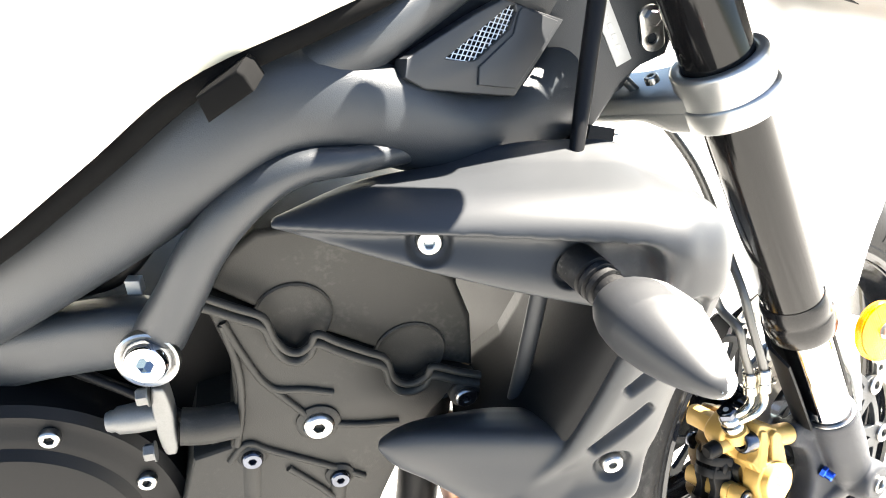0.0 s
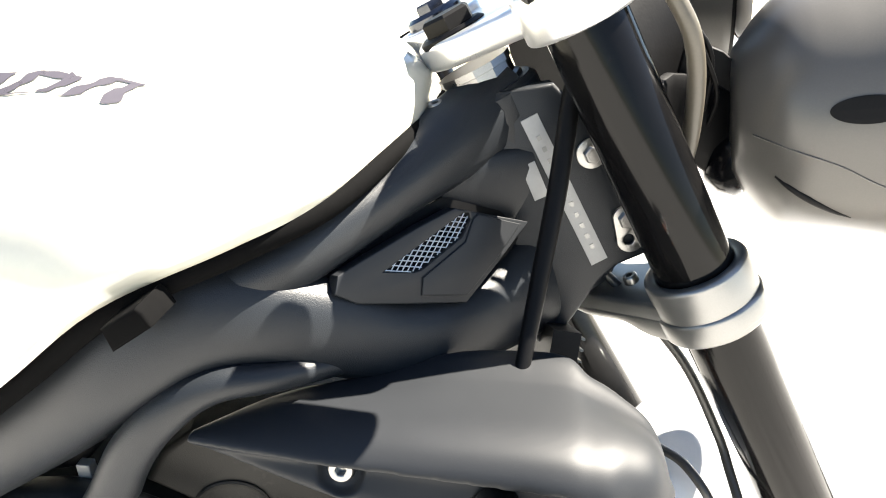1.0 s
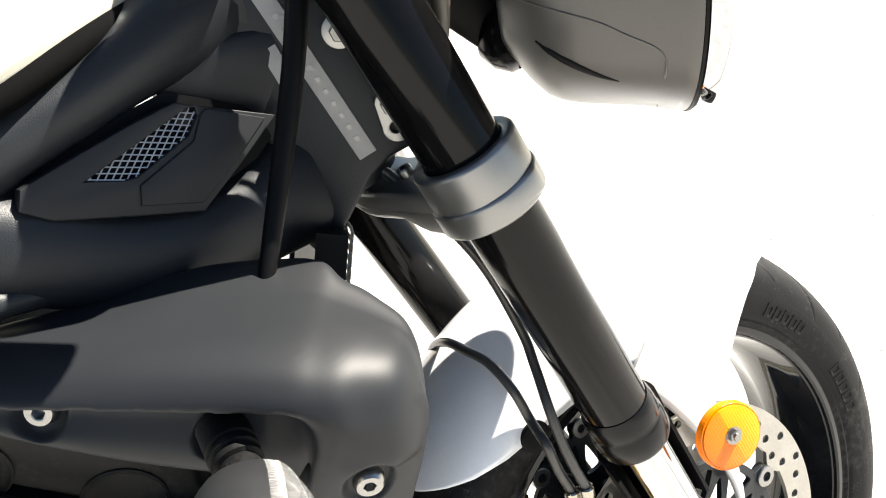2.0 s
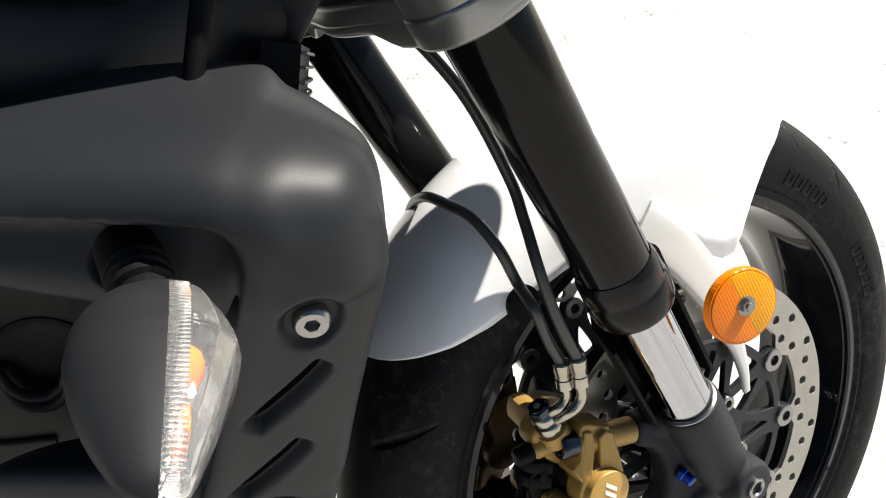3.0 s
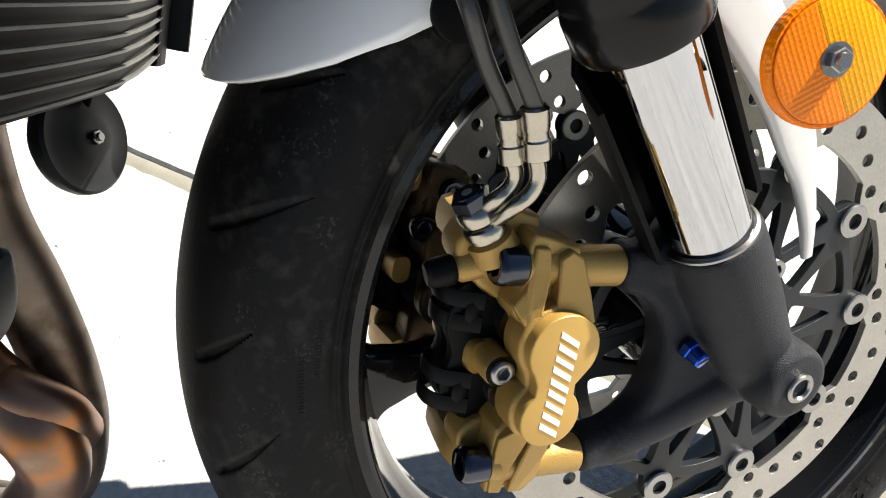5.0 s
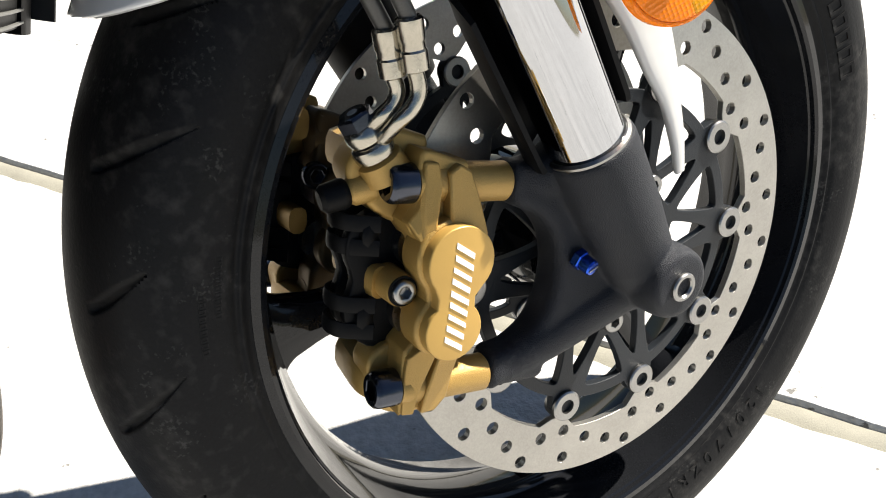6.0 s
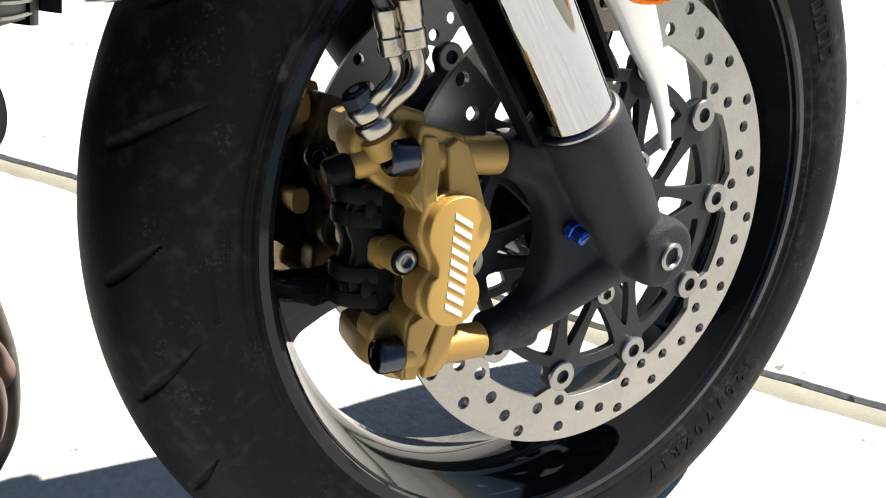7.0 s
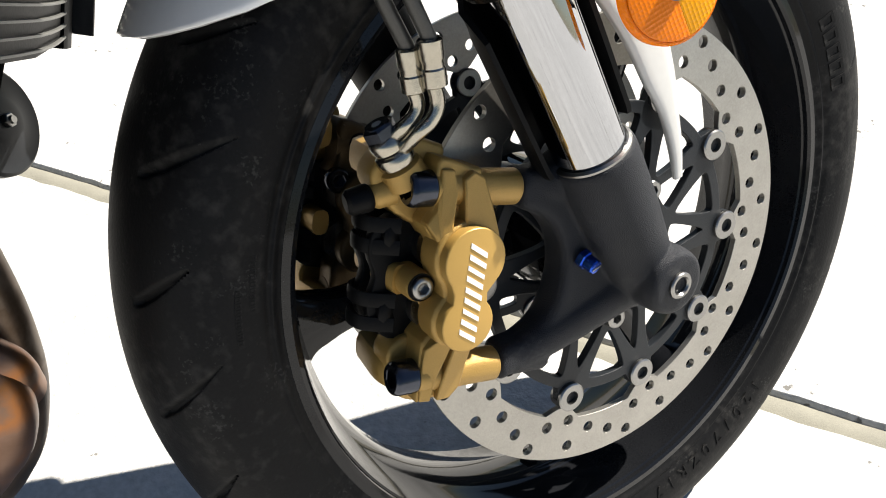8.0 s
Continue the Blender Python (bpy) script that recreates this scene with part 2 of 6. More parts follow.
def lathe(profile, steps=96, axis="Y", closed=True, bm=None, at=(0, 0, 0)):
    """Turns a profile of (radius, height) about an axis."""
    bm = bm or bmesh.new()
    rings = []
    for i in range(steps):
        a = 2 * math.pi * i / steps
        c, s = math.cos(a), math.sin(a)
        r3 = []
        for r, y in profile:
            p = {"Y": (r * c, y, r * s), "Z": (r * c, r * s, y), "X": (y, r * c, r * s)}[axis]
            r3.append((p[0] + at[0], p[1] + at[1], p[2] + at[2]))
        rings.append(r3)
    vs = [[bm.verts.new(p) for p in r] for r in rings]
    k = len(profile)
    for i in range(steps):
        a, b = vs[i], vs[(i + 1) % steps]
        for j in range(k if closed else k - 1):
            j2 = (j + 1) % k
            bm.faces.new((a[j], a[j2], b[j2], b[j]))
    return bm


def turned(profile, steps=32, axis="Z", at=(0, 0, 0), bm=None):
    """A solid of revolution from (radius, height) pairs, closed at both ends on the axis."""
    bm = bm or bmesh.new()
    n0 = len(bm.verts)
    prof = [(max(r, 1e-5), y) for r, y in profile]
    prof = [(1e-5, prof[0][1])] + prof + [(1e-5, prof[-1][1])]
    lathe(prof, steps, axis, False, bm, at)
    bm.verts.ensure_lookup_table()
    bmesh.ops.remove_doubles(bm, verts=bm.verts[n0:], dist=5e-5)
    return bm


def tube(path, radius, seg=12, per=8, bm=None, flat=1.0, up=(0, 0, 1), cap=True):
    """A round or flattened bar along a smooth path; radius may be one number or one for each point."""
    bm = bm or bmesh.new()
    rad = list(radius) if hasattr(radius, "__len__") else [radius] * len(path)
    fl = list(flat) if hasattr(flat, "__len__") else [flat] * len(path)
    pts = spline([(*p, r, f) for p, r, f in zip(path, rad, fl)], per)
    rings = []
    last = None
    for i, p in enumerate(pts):
        a = Vector(pts[max(0, i - 1)][:3].tolist())
        b = Vector(pts[min(len(pts) - 1, i + 1)][:3].tolist())
        d = (b - a).normalized()
        x = d.cross(Vector(up)) if last is None else last - d * last.dot(d)
        x.normalize()
        last = x
        y = x.cross(d)
        c = Vector(p[:3].tolist())
        rr, ff = float(p[3]), float(p[4])
        rings.append([c + rr * (math.cos(t) * ff * x + math.sin(t) * y) for t in (2 * math.pi * k / seg for k in range(seg))])
    grid(bm, rings, True, cap)
    return bm


def box_tube(path, sizes, up=(0, 0, 1), per=6, power=4.0, seg=24, bm=None):
    """A bar of rounded rectangular section; sizes: (half width, half height) at each point, height along up."""
    bm = bm or bmesh.new()
    pts = spline([(*p, *s) for p, s in zip(path, sizes)], per)
    rings = []
    for i, p in enumerate(pts):
        a = Vector(pts[max(0, i - 1)][:3].tolist())
        b = Vector(pts[min(len(pts) - 1, i + 1)][:3].tolist())
        d = (b - a).normalized()
        x = d.cross(Vector(up)).normalized()
        y = x.cross(d)
        c = Vector(p[:3].tolist())
        ring = []
        for k in range(seg):
            t = 2 * math.pi * k / seg
            ct, st = math.cos(t), math.sin(t)
            q = (abs(ct) ** power + abs(st) ** power) ** (-1 / power)
            ring.append(c + x * float(p[3] * ct * q) + y * float(p[4] * st * q))
        rings.append(ring)
    grid(bm, rings)
    return bm


def plate(loops, depth, bevel=0.0, res=2):
    """A flat plate in the xy plane, centred on z = 0, from closed loops (the first the outline, the rest holes), as a mesh."""
    cu = bpy.data.curves.new("plate", "CURVE")
    cu.dimensions, cu.fill_mode = "2D", "BOTH"
    cu.extrude, cu.bevel_depth, cu.bevel_resolution = max(0.0, depth / 2 - bevel), bevel, res
    cu.offset = -bevel
    for lp in loops:
        sp = cu.splines.new("POLY")
        sp.points.add(len(lp) - 1)
        for q, p in zip(sp.points, lp):
            q.co = (p[0], p[1], 0, 1)
        sp.use_cyclic_u = True
    ob = bpy.data.objects.new("plate", cu)
    scene.collection.objects.link(ob)
    dg = bpy.context.evaluated_depsgraph_get()
    me = bpy.data.meshes.new_from_object(ob.evaluated_get(dg))
    bpy.data.objects.remove(ob)
    bpy.data.curves.remove(cu)
    bm = bmesh.new()
    bm.from_mesh(me)
    bmesh.ops.remove_doubles(bm, verts=bm.verts, dist=2e-6)
    bm.to_mesh(me)
    bm.free()
    return me


def circle(x, y, r, n=20, start=0.0):
    return [(x + r * math.cos(start + 2 * math.pi * i / n), y + r * math.sin(start + 2 * math.pi * i / n)) for i in range(n)]


def bm_of(*meshes):
    """One bmesh from meshes or (mesh, pose) pairs."""
    bm = bmesh.new()
    for me in meshes:
        m = Matrix()
        if isinstance(me, tuple):
            me, m = me
        n0 = len(bm.verts)
        if isinstance(me, bmesh.types.BMesh):
            t = bpy.data.meshes.new("t")
            me.to_mesh(t)
            me.free()
            me = t
        bm.from_mesh(me)
        bm.verts.ensure_lookup_table()
        bmesh.ops.transform(bm, matrix=m, verts=bm.verts[n0:])
        bpy.data.meshes.remove(me)
    return bm


def basis(o, x, y, z):
    m = Matrix.Identity(4)
    for i, v in enumerate((x, y, z)):
        m.col[i][:3] = Vector(v)
    m.col[3][:3] = Vector(o)
    return m


def aim(at, z, x=(1, 0, 0)):
    """A pose whose z axis points along z."""
    z = Vector(z).normalized()
    y = z.cross(Vector(x)).normalized()
    return basis(at, y.cross(z), y, z)


def socket_bolt(r, h, hexr=None, dome=0.25, n=24):
    """A socket-head bolt, its head along +z from z = 0 to h, with a hexagonal recess."""
    hexr = hexr or r * 0.5
    seat = max(h - hexr * 1.2, h * 0.15)

    def ring(rad, z):
        return [(rad * math.cos(2 * math.pi * k / n), rad * math.sin(2 * math.pi * k / n), z) for k in range(n)]

    def six(rad, z):
        out = []
        for k in range(n):
            a = 2 * math.pi * k / n
            q = rad * math.cos(math.pi / 6) / math.cos((a % (math.pi / 3)) - math.pi / 6)
            out.append((q * math.cos(a), q * math.sin(a), z))
        return out
    bm = bmesh.new()
    grid(bm, [ring(r, 0), ring(r, h * (1 - dome)), ring(r * 0.94, h * (1 - dome * 0.4)), ring(r * 0.82, h), ring(hexr * 1.25, h),
              six(hexr * 1.08, h * 0.985), six(hexr, h * 0.95), six(hexr, seat)])
    return bm


def hex_nut(r, h, hole=0.0):
    bm = bmesh.new()
    grid(bm, [[(q * math.cos(k * math.pi / 3), q * math.sin(k * math.pi / 3), z) for k in range(6)] for q, z in ((r, 0), (r, h * 0.85), (r * 0.88, h))])
    return bm

# ---- ground ----
def build_ground():
    """Concrete slabs as one sheet to the horizon, with a tooled joint running across."""
    p, q = Vector((2.692, -0.167)), Vector((1.015, 0.509))
    d = (q - p).normalized()
    nrm = Vector((-d.y, d.x))
    if nrm.y < 0:
        nrm = -nrm
    bm = bmesh.new()
    rnd = random.Random(5)
    w = 0.0145
    offs = [-400, -60, -8, -2.5, -1.2, -0.6, -0.3, -w - 0.002, -w + 0.001, -w + 0.002, w - 0.002, w - 0.001, w + 0.002, 0.3, 0.8, 2, 8, 60, 400]
    deep = {-w + 0.001: -0.004, -w + 0.002: -0.012, w - 0.002: -0.012, w - 0.001: -0.004}
    alongs = [-400, -60, -8] + [x * 0.02 for x in range(-150, 120)] + [8, 60, 400]
    # chipped, slightly wandering edges along the joint
    wear = [[rnd.gauss(0, 0.0007) + (rnd.choice((0, 0, 0, 0, 0, 0.002))) for _ in alongs] for _ in (0, 1)]
    rows = []
    for o in offs:
        e = wear[0 if o < 0 else 1]
        s = (-1 if o < 0 else 1) if abs(o) < 0.1 else 0
        rows.append([bm.verts.new((*(q + d * a + nrm * (o + s * e[k])), deep.get(o, 0.0))) for k, a in enumerate(alongs)])
    for r0, r1 in zip(rows[:-1], rows[1:]):
        for i in range(len(alongs) - 1):
            bm.faces.new((r0[i], r0[i + 1], r1[i + 1], r1[i]))
    g = part("ground", bm, M_CONCRETE)
    tagged(g, "pale sunlit concrete slabs with a tan filled joint", "ground", kind="structure")
    strip = bmesh.new()
    lines = []
    for o, z in ((-w + 0.0005, -0.0068), (-w * 0.5, -0.0042), (0.0, -0.0036), (w * 0.5, -0.0042), (w - 0.0005, -0.0068)):
        lines.append([strip.verts.new((*(q + d * a + nrm * o), z + rnd.gauss(0, 0.0003))) for a in alongs[2:-2]])
    for r0, r1 in zip(lines[:-1], lines[1:]):
        for i in range(len(r0) - 1):
            strip.faces.new((r0[i], r0[i + 1], r1[i + 1], r1[i]))
    part("joint_filler", strip, M_FILLER, g, "tan sanded joint filler")


build_ground()

# ---- the frames of the front end ----
C = Vector((0.3945, 0.5609, 0.286))          # wheel axis in the plane of the near brake disc
N = Vector((0.51054, -0.79909, 0.31751)).normalized()   # axle, outwards to the bike's right
U = Vector((0.84269, 0.5384, 0.0)).normalized()
Wup = U.cross(-N).normalized()
HD = 0.065                                     # from the wheel's middle plane to the disc
WF = basis(C - N * HD, U, -N, Wup)             # wheel: x ahead, y to the left, z up; disc at y = -HD
A0 = Vector((0.40736, 0.53109, 0.29441))          # foot of the near fork leg's axis
D = Vector((-0.44138, 0.00166, 0.89732)).normalized()
NF = (N - D * N.dot(D)).normalized()
KF = D.cross(NF)
FF = basis(A0, KF, -NF, D)                     # fork: x ahead, y to the left, z up the leg
SPREAD = 0.19                                 # between the legs
RO = Vector((-0.85687, -0.44204, 0.2653)).normalized()    # from the axle out to the caliper
TZ = RO.cross(N).normalized()                            # up along the caliper
CF = basis(C, RO, N, TZ)                       # caliper: x outwards from the axle, y to the right, z up along the caliper

bike = new("motorcycle")
bike.location = (0.05, 0.66, 0.0)
WORLD[bike] = Matrix.Translation(bike.location)
tagged(bike, "white and black naked motorcycle standing on pale concrete", "motorcycle")


# ---- front wheel ----
def tyre_mesh():
    R = [(0.214, -0.049), (0.2185, -0.0525), (0.224, -0.0535), (0.228, -0.056), (0.2305, -0.0555), (0.236, -0.058), (0.25, -0.0605), (0.262, -0.0595), (0.272, -0.056),
         (0.281, -0.049), (0.2885, -0.0385), (0.2945, -0.0265), (0.2985, -0.0135), (0.3, 0.0)]
    prof = spline(R + [(r, -y) for r, y in reversed(R[:-1])], 7)
    # arc length across the tread, from the crown
    steps = 2200
    mid = len(prof) // 2
    arc = [0.0] * len(prof)
    for i in range(mid + 1, len(prof)):
        arc[i] = arc[i - 1] + math.dist(prof[i], prof[i - 1])
    for i in range(mid - 1, -1, -1):
        arc[i] = arc[i + 1] - math.dist(prof[i], prof[i + 1])
    pitch = 2 * math.pi / 27
    a0 = radians(154.1)
    verts, faces = [], []
    for s in range(steps):
        a = 2 * math.pi * s / steps
        for (r, y), w in zip(prof, arc):
            dip = 0.0
            x = abs(w)
            if 0.03 < x < 0.08 and r > 0.24:
                off = a0 + (pitch / 2 if w > 0 else 0)
                for k in range(math.floor((a - off) / pitch) - 1, math.floor((a - off) / pitch) + 3):
                    hi = 0.078 if k % 2 == 0 else 0.066
                    f = (x - 0.032) / (hi - 0.032)
                    if 0 < f < 1:
                        centre = off + k * pitch - radians(6.6) * (f ** 1.25) * (hi - 0.032) / 0.046
                        dd = abs(a - centre) * 0.285
                        wid = 0.0008 + 0.0030 * math.sin(math.pi * min(1.0, 0.18 + f * 0.85)) ** 0.8
                        if dd < wid:
                            dip = 0.0042 * (1 - (dd / wid) ** 2)
            if 0.0795 < x < 0.0812:
                dip = 0.0008
            rr = r - dip
            verts.append((rr * math.cos(a), y, rr * math.sin(a)))
    k = len(prof)
    for s in range(steps):
        s2 = (s + 1) % steps
        for j in range(k - 1):
            faces.append((s * k + j, s * k + j + 1, s2 * k + j + 1, s2 * k + j))
    me = bpy.data.meshes.new("tyre")
    me.from_pydata(verts, [], faces)
    return me


def sidewall_y(r):
    return -float(np.interp(r, [0.224, 0.228, 0.236, 0.25, 0.262, 0.272], [0.0535, 0.056, 0.058, 0.0605, 0.0595, 0.056]))


def glyph(ch, size):
    """One raised character of the built-in font as a mesh in its xy plane."""
    cu = bpy.data.curves.new("glyph", "FONT")
    cu.body, cu.size, cu.extrude, cu.align_x, cu.align_y = ch, size, 0.0010, "CENTER", "CENTER"
    cu.resolution_u = 3
    ob = bpy.data.objects.new("glyph", cu)
    scene.collection.objects.link(ob)
    me = bpy.data.meshes.new_from_object(ob.evaluated_get(bpy.context.evaluated_depsgraph_get()))
    bpy.data.objects.remove(ob)
    bpy.data.curves.remove(cu)
    return me


def on_sidewall(deg, r):
    """A pose on the near sidewall: x clockwise, y outwards, z off the rubber."""
    a = radians(deg)
    slope = (sidewall_y(r + 0.004) - sidewall_y(r - 0.004)) / 0.008
    out = Vector((math.cos(a), slope, math.sin(a))).normalized()
    cw = Vector((math.sin(a), 0, -math.cos(a)))
    return WF @ basis(Vector((r * math.cos(a), sidewall_y(r), r * math.sin(a))), cw, out, cw.cross(out))


def letter_tyre(tyre_ob):
    for k, ch in enumerate("120/70ZR17"):
        part("size_mark", glyph(ch, 0.0155), M_RUBBER, tyre_ob, "", on_sidewall(-50.5 - 3.35 * k, 0.2405), 30)
    # the maker's words as plain raised bars
    for start, n, h in ((56, 5, 0.013), (25.5, 5, 0.013), (-92, 4, 0.008), (172, 9, 0.0035), (168, 9, 0.0035)):
        for k in range(n):
            w = h * 0.75
            r = 0.2435 if start > 0 and start < 100 else 0.238 if start < 0 else 0.2475 - 0.008 * (start == 168)
            q = [(-w / 2, -h / 2), (w / 2, -h / 2), (w / 2, h / 2), (-w / 2, h / 2)]
            q2 = [(x * 0.55, y * 0.6) for x, y in q]
            part("raised_bar", plate([q, q2], 0.0016 if h > 0.005 else 0.0008), M_RUBBER, tyre_ob, "", on_sidewall(start - k * math.degrees(h * 1.0 / r), r), 30)


def spoke_shape():
    """One tapering spoke along +x, joined at the barrel by wide fillets."""
    half = [(0.035, 0.018), (0.06, 0.0135), (0.1, 0.0115), (0.14, 0.0115), (0.170, 0.0135), (0.186, 0.018), (0.196, 0.022), (0.2045, 0.031)]
    bm = bmesh.new()
    rings = []
    for x, w in spline(half, 4):
        th = 0.016 - 0.004 * (x - 0.04) / 0.16
        ring = []
        for i in range(16):
            t = 2 * math.pi * i / 16
            ct, st = math.cos(t), math.sin(t)
            q = (abs(ct) ** 3.5 + abs(st) ** 3.5) ** (-1 / 3.5)
            xx = math.sqrt(max(1e-6, x * x - (w * ct * q) ** 2)) if x > 0.17 else x
            ring.append((xx, th * st * q, w * ct * q))
        rings.append(ring)
    grid(bm, rings)
    return bm


DISC = 0.154     # radius of the brake disc


def disc_ring():
    outer = circle(0, 0, 0.160, 144)
    # the inner edge dips outwards between the bobbins' lugs
    inner = []
    for i in range(200):
        a = 2 * math.pi * i / 200
        f = (a / (math.pi / 5)) % 1
        g = min(f, 1 - f)
        inner.append(((0.1262 - 0.0085 * max(0, 1 - (g / 0.19) ** 2)) * math.cos(a), (0.1262 - 0.0085 * max(0, 1 - (g / 0.19) ** 2)) * math.sin(a)))
    holes = []
    for i in range(10):
        for r, da in ((0.1285, 3), (0.1365, 12), (0.1495, 5), (0.1440, 20), (0.1525, 27), (0.1345, 31)):
            a = radians(36 * i + da)
            holes.append(circle(r * math.cos(a), r * math.sin(a), 0.0044, 12))
    me = plate([outer, inner] + holes, 0.0046, 0.0003, 1)
    return bm_of((me, pose(0, 0, 0, 90) @ Matrix.Scale(DISC / 0.16, 4)))


def carrier():
    """The black spider of the brake disc: a hub ring, crossing arms and an eye at each bobbin."""
    outer = []
    for i in range(200):
        a = 2 * math.pi * i / 200
        f = (a / (math.pi / 5)) % 1
        g = min(f, 1 - f)
        r = 0.1035 + 0.0150 * max(0, 1 - (g / 0.2) ** 2) ** 0.6
        outer.append((r * math.cos(a), r * math.sin(a)))
    holes = [circle(0, 0, 0.033, 48)]

    def window(c, pts):
        h = []
        for r, da in pts:
            a = c + radians(da)
            h.append((r * math.cos(a), r * math.sin(a)))
        return spline([0.5 * (np.array(h[i]) * (2 - j) + np.array(h[(i + 1) % len(h)]) * j) for i in range(len(h)) for j in (0.34, 1.66)], 3, True)
    for i in range(10):
        c = radians(36 * i)
        holes.append(window(c, [(0.0565, 18), (0.0965, 7.0), (0.0965, 29.0)]))
        holes.append(window(c, [(0.0895, 0.0), (0.053, 12.6), (0.053, -12.6)]))
    me = plate([outer] + holes, 0.0062, 0.0006, 1)
    return bm_of((me, pose(0, 0, 0, 90) @ Matrix.Scale(DISC / 0.16, 4)))


BOB0 = math.atan2(0.0472, 0.0906)    # angle of one bobbin


def build_wheel():
    rim_prof = [(0.2225, -0.0535), (0.2235, -0.051), (0.219, -0.047), (0.2160, -0.045), (0.2125, -0.030), (0.2075, -0.020), (0.2070, 0.020), (0.2125, 0.030), (0.2160, 0.045), (0.219, 0.047),
                (0.2235, 0.051), (0.2225, 0.0535), (0.2175, 0.0538), (0.2150, 0.0525), (0.2142, 0.0495), (0.2128, 0.0485), (0.2100, 0.036), (0.2060, 0.022), (0.2022, 0.014), (0.2022, -0.014), (0.2060, -0.022), (0.2100, -0.036), (0.2128, -0.0485), (0.2142, -0.0495), (0.2150, -0.0525), (0.2175, -0.0538)]
    wheel = part("front_wheel", lathe(rim_prof, 160), M_RIM, bike, "black cast front wheel with three spokes", WF, 30)
    part("tyre", tyre_mesh(), M_RUBBER, wheel, "black road tyre with slanting grooves", WF, 50)
    letter_tyre(wheel)
    for i in range(3):
        part("spoke", spoke_shape(), M_RIM, wheel, "", WF @ Matrix.Rotation(radians(-(180 + 120 * i)), 4, "Y"), 40)
    part("hub", turned([(0.024, -0.072), (0.03, -0.07), (0.033, -0.05), (0.045, -0.045), (0.046, 0.045), (0.033, 0.05), (0.03, 0.07), (0.024, 0.072)], 48, "Y"), M_RIM, wheel, "", WF)
    # balance weights stuck inside the barrel
    for a, y in ((-102, 0.004), (-96.5, 0.004), (-83, -0.014), (-79.6, -0.014)):
        b = bmesh.new()
        bmesh.ops.create_cube(b, size=1, matrix=Matrix.Diagonal((0.009, 0.013, 0.006, 1)))
        m = WF @ Matrix.Rotation(radians(-a), 4, "Y") @ pose(0.1997, y, 0, 0, 90)
        part("balance_weight", b, M_BLACK, wheel, "", m, bevel=0.0008)
    for side in (-1, 1):
        m = WF @ Matrix.Translation((0, side * HD, 0)) @ Matrix.Rotation(-BOB0, 4, "Y")
        disc = part("brake_disc", disc_ring(), M_DISC, wheel, "drilled steel brake disc", m, 12)
        part("carrier", carrier(), M_FRAME, wheel, "black disc carrier", m, 12)
        for i in range(10):
            a = radians(36 * i)
            bob = lathe([(0.0106, -0.0050), (0.0106, 0.0050), (0.0096, 0.0058), (0.0050, 0.0058), (0.0050, -0.0058), (0.0096, -0.0058)], 24)
            part("bobbin", bob, M_STEEL, wheel, "", m @ Matrix.Rotation(-a, 4, "Y") @ Matrix.Translation((0.1045, 0, 0)), 30)
        for i in range(5):
            a = radians(72 * i + 20)
            part("disc_bolt", socket_bolt(0.0075, 0.006), M_STEEL, wheel, "", m @ Matrix.Rotation(-a, 4, "Y") @ Matrix.Translation((0.047, side * 0.003, 0)) @ pose(0, 0, 0, 90 if side < 0 else -90), 30)


build_wheel()


# ---- fork ----
XZ = basis((0, 0, 0), (1, 0, 0), (0, 0, 1), (0, -1, 0))     # lays a plate's x, y along x, z; its thickness outwards to the right
MIRROR = WF @ Matrix.Diagonal((1, -1, 1, 1)) @ WF.inverted()  # to the other side of the wheel


def slab(loops, y0, y1, bevel=0.0, res=2):
    """A plate in the x, z plane from y0 to y1 outwards to the right, as (mesh, pose)."""
    return plate(loops, abs(y1 - y0), bevel, res), Matrix.Translation((0, -(y0 + y1) / 2, 0)) @ XZ


def flipped(bm):
    """The same shape mirrored in y."""
    bmesh.ops.transform(bm, matrix=Matrix.Diagonal((1, -1, 1, 1)), verts=bm.verts)
    bmesh.ops.reverse_faces(bm, faces=bm.faces)
    return bm


def side_pose(m, near):
    """The pose m, or its mirror on the far side, kept free of reflection: shapes are mirrored instead."""
    return m if near else MIRROR @ m @ Matrix.Diagonal((1, -1, 1, 1))


